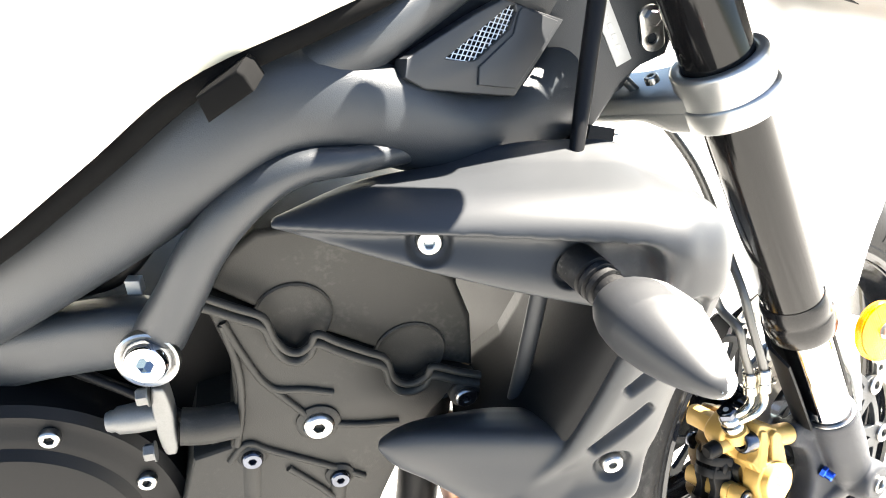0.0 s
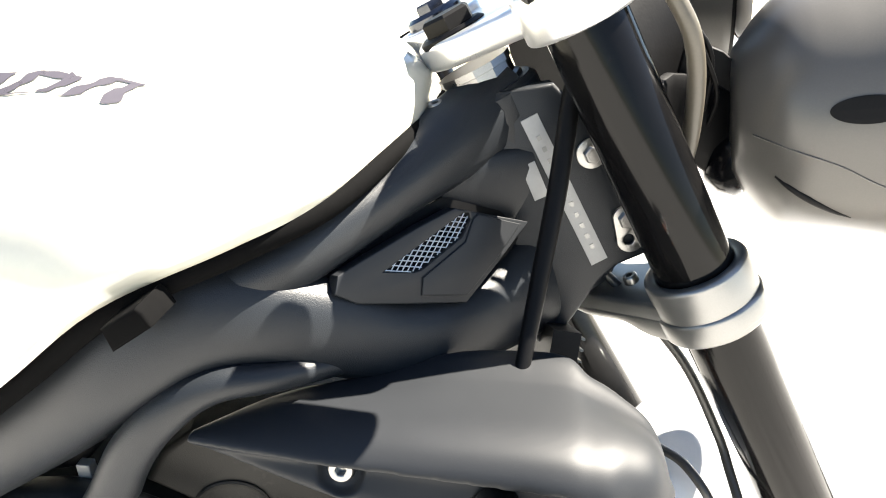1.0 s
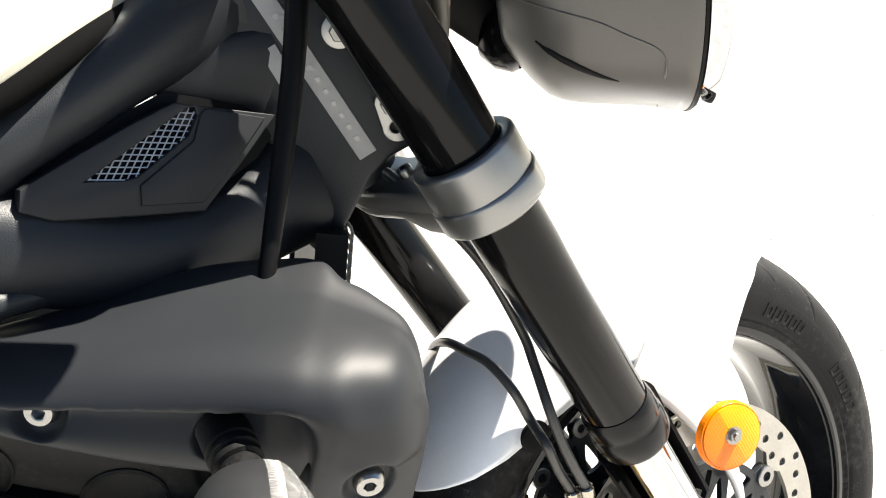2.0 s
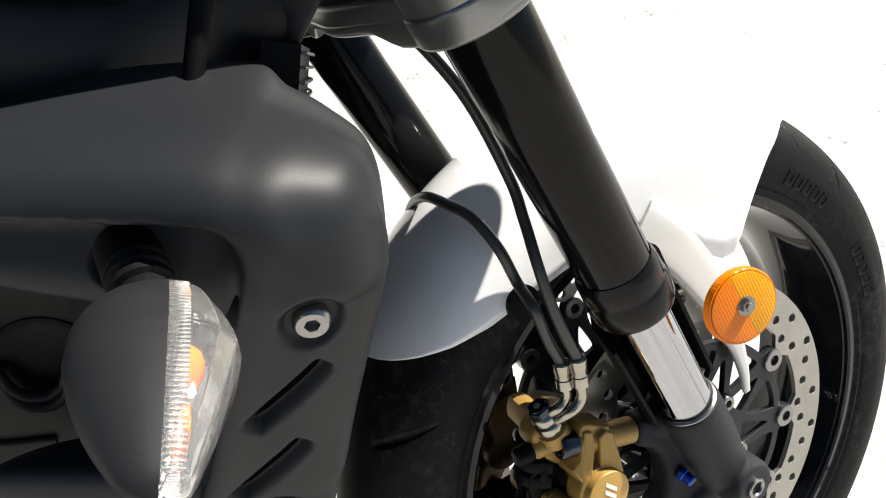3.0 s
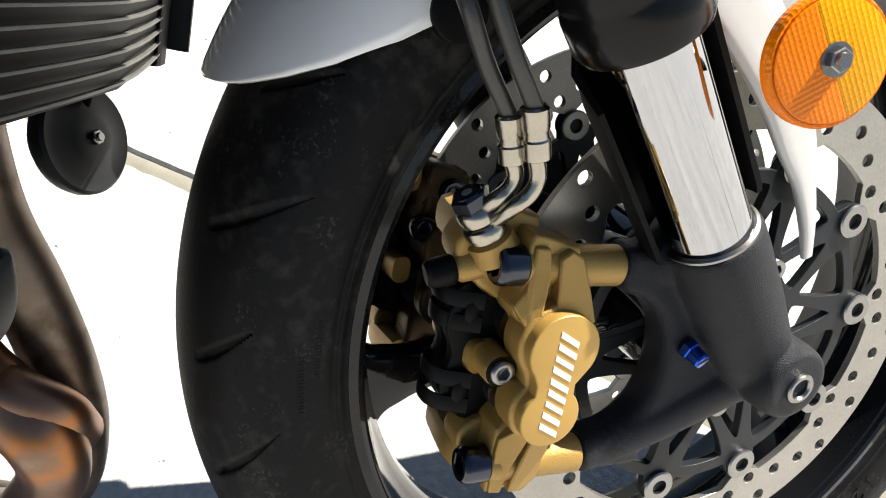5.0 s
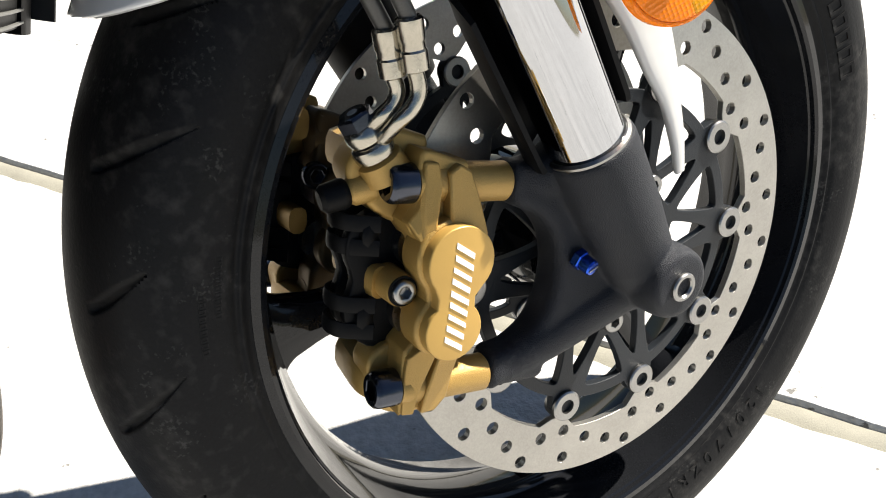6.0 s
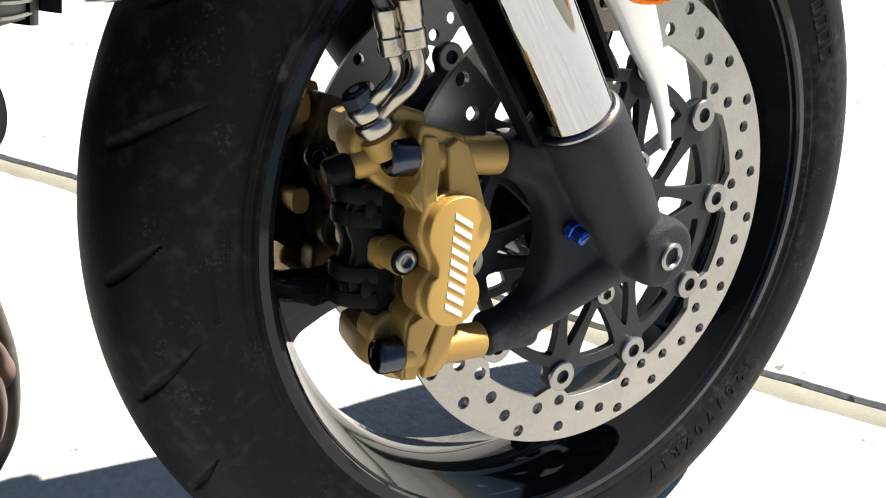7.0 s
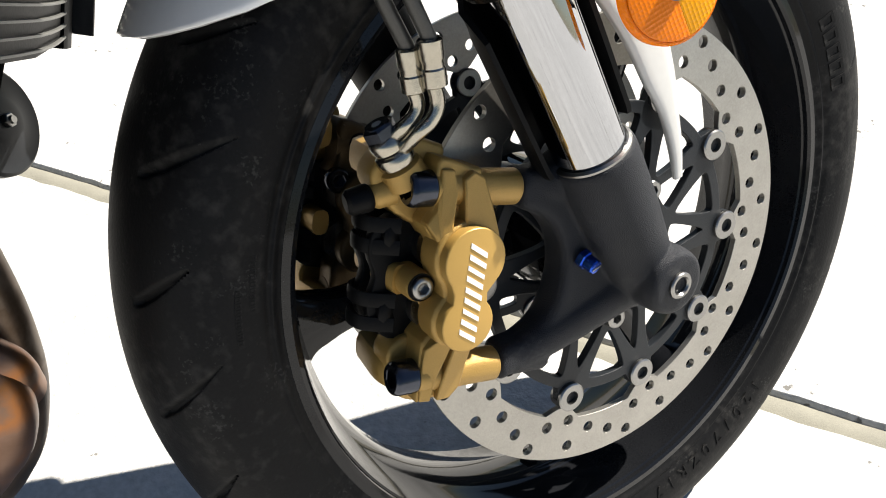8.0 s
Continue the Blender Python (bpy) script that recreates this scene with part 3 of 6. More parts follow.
def build_fork(near):
    m = side_pose(FF, near)
    cm = side_pose(CF, near)
    fl = (lambda b: b) if near else flipped
    flc = flipped if near else (lambda b: b)
    leg = part("fork_leg", fl(turned([(0.0252, 0.211), (0.0258, 0.215), (0.0258, 0.385), (0.0262, 0.40), (0.0264, 0.70), (0.0255, 0.703)], 56)), M_FORK, bike, "black anodised telescopic fork leg", m, 30)
    part("dust_seal", turned([(0.0262, 0.2085), (0.0282, 0.2095), (0.0296, 0.2130), (0.0298, 0.2270), (0.0288, 0.2300), (0.0284, 0.2325), (0.0288, 0.2345), (0.0282, 0.2440), (0.0264, 0.2500)], 56), M_GLOSSBLACK, leg, "", m, 25)
    part("slider", turned([(0.0208, 0.06), (0.0208, 0.225)], 72), M_CHROME, leg, "polished chrome slider", m, 30)
    # a black guard curved round the slider on the wheel's side
    rows = []
    for z, r, end in ((0.104, 0.0318, 186), (0.108, 0.0326, 186), (0.150, 0.0330, 186), (0.190, 0.0330, 184), (0.203, 0.0332, 150), (0.216, 0.0338, 112), (0.232, 0.0340, 95), (0.236, 0.0330, 90)):
        arc = [radians(-6 + (end + 6) * i / 28) for i in range(29)]
        rows.append([(r * math.cos(a), r * math.sin(a), z) for a in arc] + [((r - 0.003) * math.cos(a), (r - 0.003) * math.sin(a), z) for a in reversed(arc)])
    guard = bmesh.new()
    grid(guard, rows)
    part("slider_guard", fl(guard), M_BLACK, leg, "matt black guard behind the chrome slider", m, 40)
    # the cast foot: a socket round the slider, running down to the axle boss and out to the caliper's two lugs
    foot = bmesh.new()
    turned([(0.0214, 0.0985), (0.0222, 0.1005), (0.0246, 0.1000), (0.0253, 0.097), (0.0256, 0.085), (0.0252, 0.05), (0.0235, 0.02), (0.019, -0.004)], 40, bm=foot)
    turned([(0.018, -0.0285), (0.0205, -0.026), (0.0218, -0.02), (0.0222, 0.018), (0.019, 0.021)], 40, "Y", (0.004, 0, 0), foot)
    web = [(0.104, 0.0615), (0.092, 0.0635), (0.078, 0.071), (0.064, 0.082), (0.045, 0.078), (0.02, 0.050), (-0.004, 0.020), (-0.018, 0.006), (-0.018, -0.014), (-0.004, -0.026),
           (0.02, -0.031), (0.06, -0.045), (0.09, -0.057), (0.104, -0.0625), (0.104, -0.043), (0.090, -0.039), (0.076, -0.028), (0.069, -0.010), (0.069, 0.008), (0.075, 0.024), (0.088, 0.036), (0.104, 0.0425)]
    lugs = bm_of(slab([spline(web, 3, True)], 0.012, 0.036, 0.006, 3))
    # a raised ridge from the socket to each lug
    for z, x0, z0 in ((0.0525, 0.035, 0.060), (-0.0525, 0.010, -0.012)):
        box_tube([(x0, -0.028, z0), (x0 * 0.4 + 0.058, -0.028, z0 * 0.4 + z * 0.6), (0.094, -0.026, z)], [(0.015, 0.013), (0.0125, 0.012), (0.0100, 0.0100)], up=(0, 1, 0), power=2.4, seg=20, bm=lugs)
        turned([(0.0098, 0.070), (0.0100, 0.1030), (0.0092, 0.1042)], 28, "X", (0, -0.026, z), lugs)
    rel = m.inverted() @ cm
    casting = part("fork_foot", bm_of(fl(foot), (flc(lugs), rel)), M_CAST, leg, "dark grey cast fork foot with two caliper lugs", m, 60)
    # one casting: the pieces grown together with soft fillets
    md = casting.modifiers.new("casting", "REMESH")
    md.mode, md.voxel_size, md.use_smooth_shade = "VOXEL", 0.0011, True
    md = casting.modifiers.new("fillets", "SMOOTH")
    md.factor, md.iterations = 0.5, 14
    part("seal_ring", lathe([(0.0209, 0.0995), (0.0238, 0.0995), (0.0238, 0.1012), (0.0222, 0.1022), (0.0209, 0.1016)], 56, "Z"), M_STEEL, leg, "thin steel ring at the slider's foot", m, 30)
    part("axle_nut", fl(lathe([(0.0086, -0.02), (0.0086, -0.0300), (0.0079, -0.0308), (0.0062, -0.0308), (0.0054, -0.0295), (0.0054, -0.02)], 32)), M_STEEL, leg, "", m @ Matrix.Translation((0.004, 0, 0)), 30)
    part("axle_core", turned([(0.0056, -0.024), (0.0054, -0.018)], 20, "Y"), M_BLACK, leg, "", m @ Matrix.Translation((0.004, 0, 0)), 30)
    if near:
        pin = bm_of(hex_nut(0.0060, 0.0045), (turned([(0.0046, 0), (0.0046, 0.0075), (0.0040, 0.0085)], 20), pose(0, 0, 0.003)))
        adj = aim(C + N * 0.037 + RO * 0.0585 + TZ * 0.0116, N * 0.9 - RO * 0.25 - TZ * 0.3)
        part("damping_adjuster", pin, M_BLUE, leg, "blue anodised adjuster", adj, 30)
        slot = bm_of((plate([[(-0.0034, -0.0006), (0.0034, -0.0006), (0.0034, 0.0006), (-0.0034, 0.0006)]], 0.0006), pose(0, 0, 0.0117)))
        part("adjuster_slot", slot, M_STEEL, leg, "", adj, 30)
    return leg


build_fork(True)
build_fork(False)


# ---- brake calipers ----
M_BOLT = material("dark_bolt", (0.06, 0.065, 0.08), 0.2, 0.95, 0.2, 60)


def prism(pts, y0):
    """A block in the x, z plane whose corners (x, z, height outwards) each have a height of their own; its foot at y0."""
    bm = bmesh.new()
    top = [bm.verts.new((x, -h, z)) for x, z, h in pts]
    low = [bm.verts.new((x, -y0, z)) for x, z, _ in pts]
    n = len(pts)
    bmesh.ops.triangulate(bm, faces=[bm.faces.new(top)])
    bm.faces.new(list(reversed(low)))
    for i in range(n):
        bm.faces.new((top[i], low[i], low[(i + 1) % n], top[(i + 1) % n]))
    return bm


def two_lobes(grow=0.0):
    """The outline of the caliper's cover: a larger and a smaller circle with a waist between."""
    pts = [(0.1386 + (0.0183 + grow) * math.cos(radians(a)), 0.0180 + (0.0183 + grow) * math.sin(radians(a))) for a in range(-42, 223, 12)]
    pts.append((0.1292 - grow, 0.0002))
    pts += [(0.1394 + (0.0158 + grow) * math.cos(radians(a)), -0.0170 + (0.0158 + grow) * math.sin(radians(a))) for a in range(132, 409, 12)]
    pts.append((0.1498 + grow, 0.0002))
    return pts


def build_caliper(near):
    m = side_pose(CF, near)
    fl = flipped if near else (lambda b: b)
    outline = [(0.131, 0.0625), (0.137, 0.0645), (0.150, 0.0685), (0.158, 0.067), (0.158, 0.043), (0.162, 0.034), (0.1555, 0.024), (0.152, 0.016), (0.1495, 0.008), (0.1485, 0.0), (0.150, -0.010), (0.150, -0.022),
               (0.156, -0.030), (0.158, -0.036), (0.158, -0.0655), (0.154, -0.0665), (0.1395, -0.0655), (0.133, -0.060), (0.1335, -0.048), (0.128, -0.036), (0.122, -0.026), (0.121, -0.016), (0.126, -0.004), (0.1275, 0.001),
               (0.1225, 0.008), (0.1185, 0.018), (0.119, 0.027), (0.126, 0.042)]
    upper = [(0.145, 0.0695), (0.1525, 0.0745), (0.163, 0.0765), (0.174, 0.0735), (0.183, 0.066), (0.187, 0.058), (0.185, 0.050), (0.176, 0.041), (0.168, 0.034), (0.156, 0.030), (0.150, 0.040)]
    lower = [(0.146, -0.036), (0.158, -0.034), (0.166, -0.038), (0.1695, -0.045), (0.168, -0.054), (0.1635, -0.068), (0.155, -0.0745), (0.1445, -0.076), (0.140, -0.070)]
    body = bm_of(slab([spline(outline, 3, True)], 0.008, 0.0325, 0.0022, 2), slab([spline(upper, 3, True)], -0.004, 0.0165, 0.003, 3), slab([spline(lower, 3, True)], -0.004, 0.0165, 0.003, 3))
    cal = part("front_brake_caliper", fl(body), M_GOLD, bike, "gold anodised radial brake caliper", m, 35)
    for z in (0.0525, -0.0535):
        part("mount_lug", fl(turned([(0.0092, 0.1052), (0.0102, 0.1062), (0.0103, 0.1540), (0.0095, 0.1578)], 32, "X", (0, -0.026, z))), M_GOLD, cal, "", m, 35)
    # sloping facets from the cover out to the two ends, with a groove between each pair
    facets = ([(0.1213, 0.0290, 0.0415), (0.1262, 0.0440, 0.0400), (0.1325, 0.0605, 0.0375), (0.1385, 0.0635, 0.0370), (0.1445, 0.0590, 0.0375), (0.1425, 0.0290, 0.0415)],
              [(0.1500, 0.0345, 0.0405), (0.1478, 0.0520, 0.0380), (0.1495, 0.0640, 0.0360), (0.1565, 0.0640, 0.0345), (0.1575, 0.0430, 0.0350), (0.1625, 0.0350, 0.0340), (0.1560, 0.0250, 0.0390), (0.1490, 0.0260, 0.0415)],
              [(0.1300, -0.0290, 0.0415), (0.1330, -0.0450, 0.0395), (0.1335, -0.0580, 0.0375), (0.1390, -0.0660, 0.0360), (0.1470, -0.0665, 0.0360), (0.1462, -0.0560, 0.0375), (0.1425, -0.0310, 0.0415)],
              [(0.1445, -0.0310, 0.0415), (0.1520, -0.0280, 0.0395), (0.1570, -0.0350, 0.0350), (0.1575, -0.0420, 0.0345), (0.1570, -0.0665, 0.0340), (0.1510, -0.0665, 0.0350), (0.1505, -0.0550, 0.0370)])
    for f in facets:
        part("rib", fl(prism(f, 0.026)), M_GOLD, cal, "", m, 30, bevel=0.0011)
    part("cover_step", fl(bm_of(slab([two_lobes(0.0022)], 0.022, 0.0405, 0.0025, 3))), M_GOLD, cal, "", m, 35)
    part("cover", fl(bm_of(slab([two_lobes()], 0.038, 0.0472, 0.0009, 2))), M_COVER, cal, "smooth gold cover plate", m, 30)
    # the brand's lettering as plain slanted bars
    for z0, w, x0, x1 in ((0.0225, 0.0030, 0.1324, 0.1430), (0.0165, 0.0030, 0.1324, 0.1430), (0.0108, 0.0026, 0.1328, 0.1434), (0.0050, 0.0030, 0.1330, 0.1436), (-0.0012, 0.0030, 0.1330, 0.1436),
                          (-0.0070, 0.0030, 0.1332, 0.1436), (-0.0128, 0.0026, 0.1334, 0.1438), (-0.0190, 0.0030, 0.1338, 0.1442), (-0.0250, 0.0030, 0.1342, 0.1446)):
        q = [(x0, z0 - 0.0030), (x0, z0 - 0.0030 + w), (x1, z0 + 0.0030 + w), (x1, z0 + 0.0030)]
        part("badge_bar", fl(bm_of(slab([q], 0.0470, 0.0476, 0))), M_PRINT, cal, "", m, 30)
    # the inner half, its shade put into a darker gold
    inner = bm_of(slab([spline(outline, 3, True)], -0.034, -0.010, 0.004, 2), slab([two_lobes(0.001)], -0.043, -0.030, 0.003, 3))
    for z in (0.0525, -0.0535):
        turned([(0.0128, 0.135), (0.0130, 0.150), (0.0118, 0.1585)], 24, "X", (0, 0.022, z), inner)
    part("inner_half", fl(inner), M_SHADEDGOLD, cal, "gold inner half in a darker tone that paints its shade", m, 35)
    for z, x in ((0.0525, 0.1425), (0.030, 0.1585), (-0.0535, 0.1425)):
        part("joining_bolt", fl(bm_of((socket_bolt(0.0085, 0.006, 0.0045, 0.3), Matrix.Translation((x, 0.034, z)) @ pose(0, 0, 0, -90)))), M_BOLT, cal, "", m, 35)
    # the bridge's two ends over the disc
    for z, x in ((0.060, 0.170), (-0.058, 0.158)):
        br = box_tube([(x, 0.03, z), (x + 0.003, 0.0, z), (x, -0.012, z)], [(0.010, 0.009)] * 3, up=(1, 0, 0), power=3.5, seg=16)
        part("bridge", fl(br), M_GOLD, cal, "", m, 40)
    mid = bmesh.new()
    box_tube([(0.166, 0.03, 0.0), (0.168, 0.0, 0.0), (0.165, -0.016, 0.0)], [(0.0085, 0.006)] * 3, up=(1, 0, 0), power=3, seg=16, bm=mid)
    turned([(0.0080, -0.030), (0.0086, -0.0285), (0.0088, -0.008)], 28, "Y", (0.1605, 0, 0.0), mid)
    box_tube([(0.1600, -0.018, 0.0), (0.1540, -0.018, -0.004), (0.1490, -0.016, -0.010)], [(0.0065, 0.008), (0.005, 0.008), (0.007, 0.008)], up=(0, 1, 0), power=3, seg=16, bm=mid)
    part("centre_bridge", fl(mid), M_GOLD, cal, "", m, 40)
    for s in (1, -1):
        pad = bm_of(slab([spline([(0.112, -0.038), (0.160, -0.038), (0.176, -0.030), (0.182, -0.016), (0.178, 0.0), (0.183, 0.014), (0.180, 0.028), (0.164, 0.037), (0.112, 0.038)], 3, True)], s * 0.0045, s * 0.0115, 0.001))
        part("brake_pad", fl(pad), M_BLACK, cal, "", m, 30)
        for z in (0.019, -0.017):
            part("piston", fl(turned([(0.0135, s * 0.0115), (0.0135, s * 0.018)], 24, "Y", (0.145, 0, z))), M_STEEL, cal, "", m, 30)
    # pressed pad springs with their folded tabs
    spring = bmesh.new()
    for z in (0.030, 0.018, -0.012, -0.026):
        box_tube([(0.168, 0.020, z), (0.183, 0.010, z), (0.186, 0.0, z), (0.182, -0.010, z), (0.168, -0.017, z)], [(0.0042, 0.0010)] * 5, up=(1, 0, 0), power=4, seg=12, bm=spring)
    for z in (0.024, -0.019):
        box_tube([(0.170, -0.012, z + 0.007), (0.172, -0.013, z), (0.170, -0.012, z - 0.007)], [(0.0035, 0.0045)] * 3, up=(1, 0, 0), power=4, seg=12, bm=spring)
    part("pad_spring", fl(spring), M_BLACK, cal, "", m, 40)
    pin = bm_of((socket_bolt(0.0063, 0.0042, 0.0034, 0.3), Matrix.Translation((0.1605, -0.0295, 0.0)) @ pose(0, 0, 0, 90)))
    part("pad_pin", fl(pin), M_STEEL, cal, "", m, 35)
    part("pin_ring", fl(lathe([(0.0064, -0.0298), (0.0078, -0.0298), (0.0078, -0.0308), (0.0064, -0.0308)], 32, at=(0.1605, 0, 0))), M_BLACK, cal, "", m, 35)
    for z in (0.0525, -0.0535):
        b = bm_of((socket_bolt(0.0098, 0.0135, 0.0056, 0.22, 36), Matrix.Translation((0.1585, -0.026, z)) @ pose(0, 0, 0, 0, 90)))
        part("caliper_bolt", fl(b), M_BOLT, cal, "dark socket-head bolt", m, 35)
    # bleed nipple with its rubber cap
    part("bleed_boss", fl(bm_of((turned([(0.0078, -0.006), (0.0074, 0.004), (0.006, 0.006)], 20), aim((0.179, -0.0135, 0.0475), (0.93, 0.1, -0.28))))), M_GOLD, cal, "", m, 35)
    nip = turned([(0.0052, 0), (0.0072, 0.002), (0.0076, 0.004), (0.0070, 0.013), (0.0050, 0.015)], 20)
    part("bleed_cap", fl(bm_of((nip, aim((0.184, -0.0130, 0.046), (0.93, 0.1, -0.28))))), M_BLACK, cal, "black rubber bleed cap", m, 35)
    # banjo bolt through the two hose unions
    ax = Vector((0.578, 0.0, 0.816)).normalized()
    foot = Vector((0.1728, -0.0180, 0.0632))
    bj = bm_of((turned([(0.0125, -0.010), (0.0116, -0.004), (0.0112, -0.0005), (0.0092, 0.0005)], 28), aim(foot, ax)))
    part("inlet_boss", fl(bj), M_GOLD, cal, "", m, 35)
    for k, r in enumerate((0.0103, 0.0094)):
        z0 = 0.0006 + 0.0088 * k
        un = bm_of((turned([(r * 0.80, z0), (r * 0.95, z0 + 0.0010), (r, z0 + 0.0030), (r, z0 + 0.0055), (r * 0.94, z0 + 0.0072), (r * 0.80, z0 + 0.0084)], 32), aim(foot, ax)))
        part("banjo_union", fl(un), M_UNION, cal, "", m, 30)
    hx = bm_of((hex_nut(0.0090, 0.0062), aim(foot + ax * 0.0182, ax)), (turned([(0.0070, 0.0060), (0.0066, 0.0068)], 24), aim(foot + ax * 0.0182, ax)))
    part("banjo_bolt", fl(hx), M_BOLT, cal, "dark hexagonal banjo bolt", m, 30)
    part("bolt_mark", fl(bm_of((turned([(0.0026, 0), (0.0024, 0.0003)], 16), aim(foot + ax * 0.0250, ax)))), M_LABEL, cal, "", m, 30)
    return cal


build_caliper(True)
build_caliper(False)

from mathutils.bvhtree import BVHTree

# ---- front mudguard ----
def build_fender():
    """A shell over the tyre, pointed behind, with an arm down each fork leg."""
    bm = bmesh.new()
    rows = []
    a0, a1, n, k = 142.6, 55.5, 150, 37
    # how far down the sides reach, by the angle about the axle
    low = [(55.5, 0.3165), (58, 0.305), (62, 0.294), (65.5, 0.281), (67.8, 0.254), (69.2, 0.230), (70.2, 0.212), (71.2, 0.190), (73, 0.177), (77, 0.173), (83, 0.180), (90, 0.200), (97, 0.219), (102, 0.226), (110, 0.235), (119, 0.244), (126, 0.254), (131, 0.2645), (136, 0.280), (139, 0.2925), (141, 0.3020), (142.2, 0.3085), (142.6, 0.3119)]
    for i in range(n + 1):
        f = i / n
        f = f - 0.08 * math.sin(2 * math.pi * f)
        ad = a0 + (a1 - a0) * f
        a = radians(ad)
        rl = float(np.interp(ad, [p[0] for p in low], [p[1] for p in low]))
        row = []
        for j in range(k):
            t = 2 * j / (k - 1) - 1
            top = 0.318 - 0.006 * min(1.0, max(0.0, (ad - 118) / 25.5)) ** 2
            r = top - (top - rl) * t * t
            y = 0.0715 * math.sqrt(max(0.0, 1 - ((r - 0.262) / (top - 0.262)) ** 2)) if r > 0.262 else 0.0715
            row.append((r * math.cos(a), math.copysign(y, t) if t else 0.0, r * math.sin(a)))
        rows.append(row)
    vs = [[bm.verts.new(p) for p in r] for r in rows]
    for r0, r1 in zip(vs[:-1], vs[1:]):
        for j in range(k - 1):
            bm.faces.new((r0[j], r0[j + 1], r1[j + 1], r1[j]))
    bmesh.ops.recalc_face_normals(bm, faces=bm.faces)
    fender = part("front_mudguard", bm, M_GREYFENDER, bike, "glossy white pointed front mudguard", WF, 60)
    md = fender.modifiers.new("thickness", "SOLIDIFY")
    md.thickness, md.offset = 0.003, 0.0
    for side in (-1, 1):
        path = [(-0.040, side * 0.0735, 0.226), (-0.010, side * 0.077, 0.195), (0.018, side * 0.080, 0.150), (0.033, side * 0.0795, 0.113), (0.042, side * 0.078, 0.088), (0.049, side * 0.076, 0.062), (0.053, side * 0.074, 0.038)]
        arm = box_tube(path, [(0.003, 0.020), (0.0035, 0.019), (0.0035, 0.0165), (0.003, 0.0125), (0.003, 0.0075), (0.003, 0.0050), (0.002, 0.0035)], up=(1, 0, 0.5), power=4, seg=20)
        part("mudguard_arm", arm, M_WHITE, fender, "white mudguard arm beside the fork", WF, 50)
        b = socket_bolt(0.0075, 0.004, 0.0038, 0.4)
        part("mudguard_bolt", b, M_STEEL, fender, "", WF @ Matrix.Translation((0.052, side * 0.0665, 0.086)) @ pose(0, 0, 0, 90 if side < 0 else -90), 35)
    return fender


build_fender()


# ---- reflectors ----
def build_reflector():
    m = aim(WF @ Vector((-0.0176, -HD - 0.076, 0.1725)), (0.331, -0.870, 0.364), U) @ pose(0, 0, 0, 0, 0, 18) @ Matrix.Scale(0.95, 4)
    body = turned([(0.0265, -0.004), (0.0290, -0.003), (0.0290, 0.0020), (0.0280, 0.0032), (0.0270, 0.0032), (0.0268, 0.0026)], 56)
    refl = part("side_reflector", body, M_AMBER, bike, "round amber side reflector with a centre bolt", m, 40)
    # two half-round fields of prisms; a brighter amber paints the one catching light
    for s, mat in ((1, M_AMBERLIT), (-1, M_AMBER)):
        arc = [(s * 0.0266 * math.cos(radians(a)), s * 0.0266 * math.sin(radians(a))) for a in range(-90, 91, 6)]
        part("prism_field", bm_of((plate([arc], 0.0030, 0.0004), pose(0, 0, 0.0027))), mat, refl, "", m, 30)
    part("centre_bolt", bm_of(hex_nut(0.0055, 0.004), (turned([(0.0075, 0), (0.0075, 0.001)], 24), pose(0, 0, -0.0005)), (turned([(0.0035, 0.004), (0.003, 0.0055)], 16), Matrix())), M_STEEL, refl, "", m @ Matrix.Translation((0.002, 0.0, 0.0042)), 30)
    stay = box_tube([(0.0, 0.0, -0.004), (0.002, 0.0, -0.012), (0.01, -0.004, -0.02)], [(0.006, 0.002)] * 3, up=(0, 1, 0), power=4, seg=12)
    part("stay", stay, M_BLACK, refl, "", m, 40)


build_reflector()


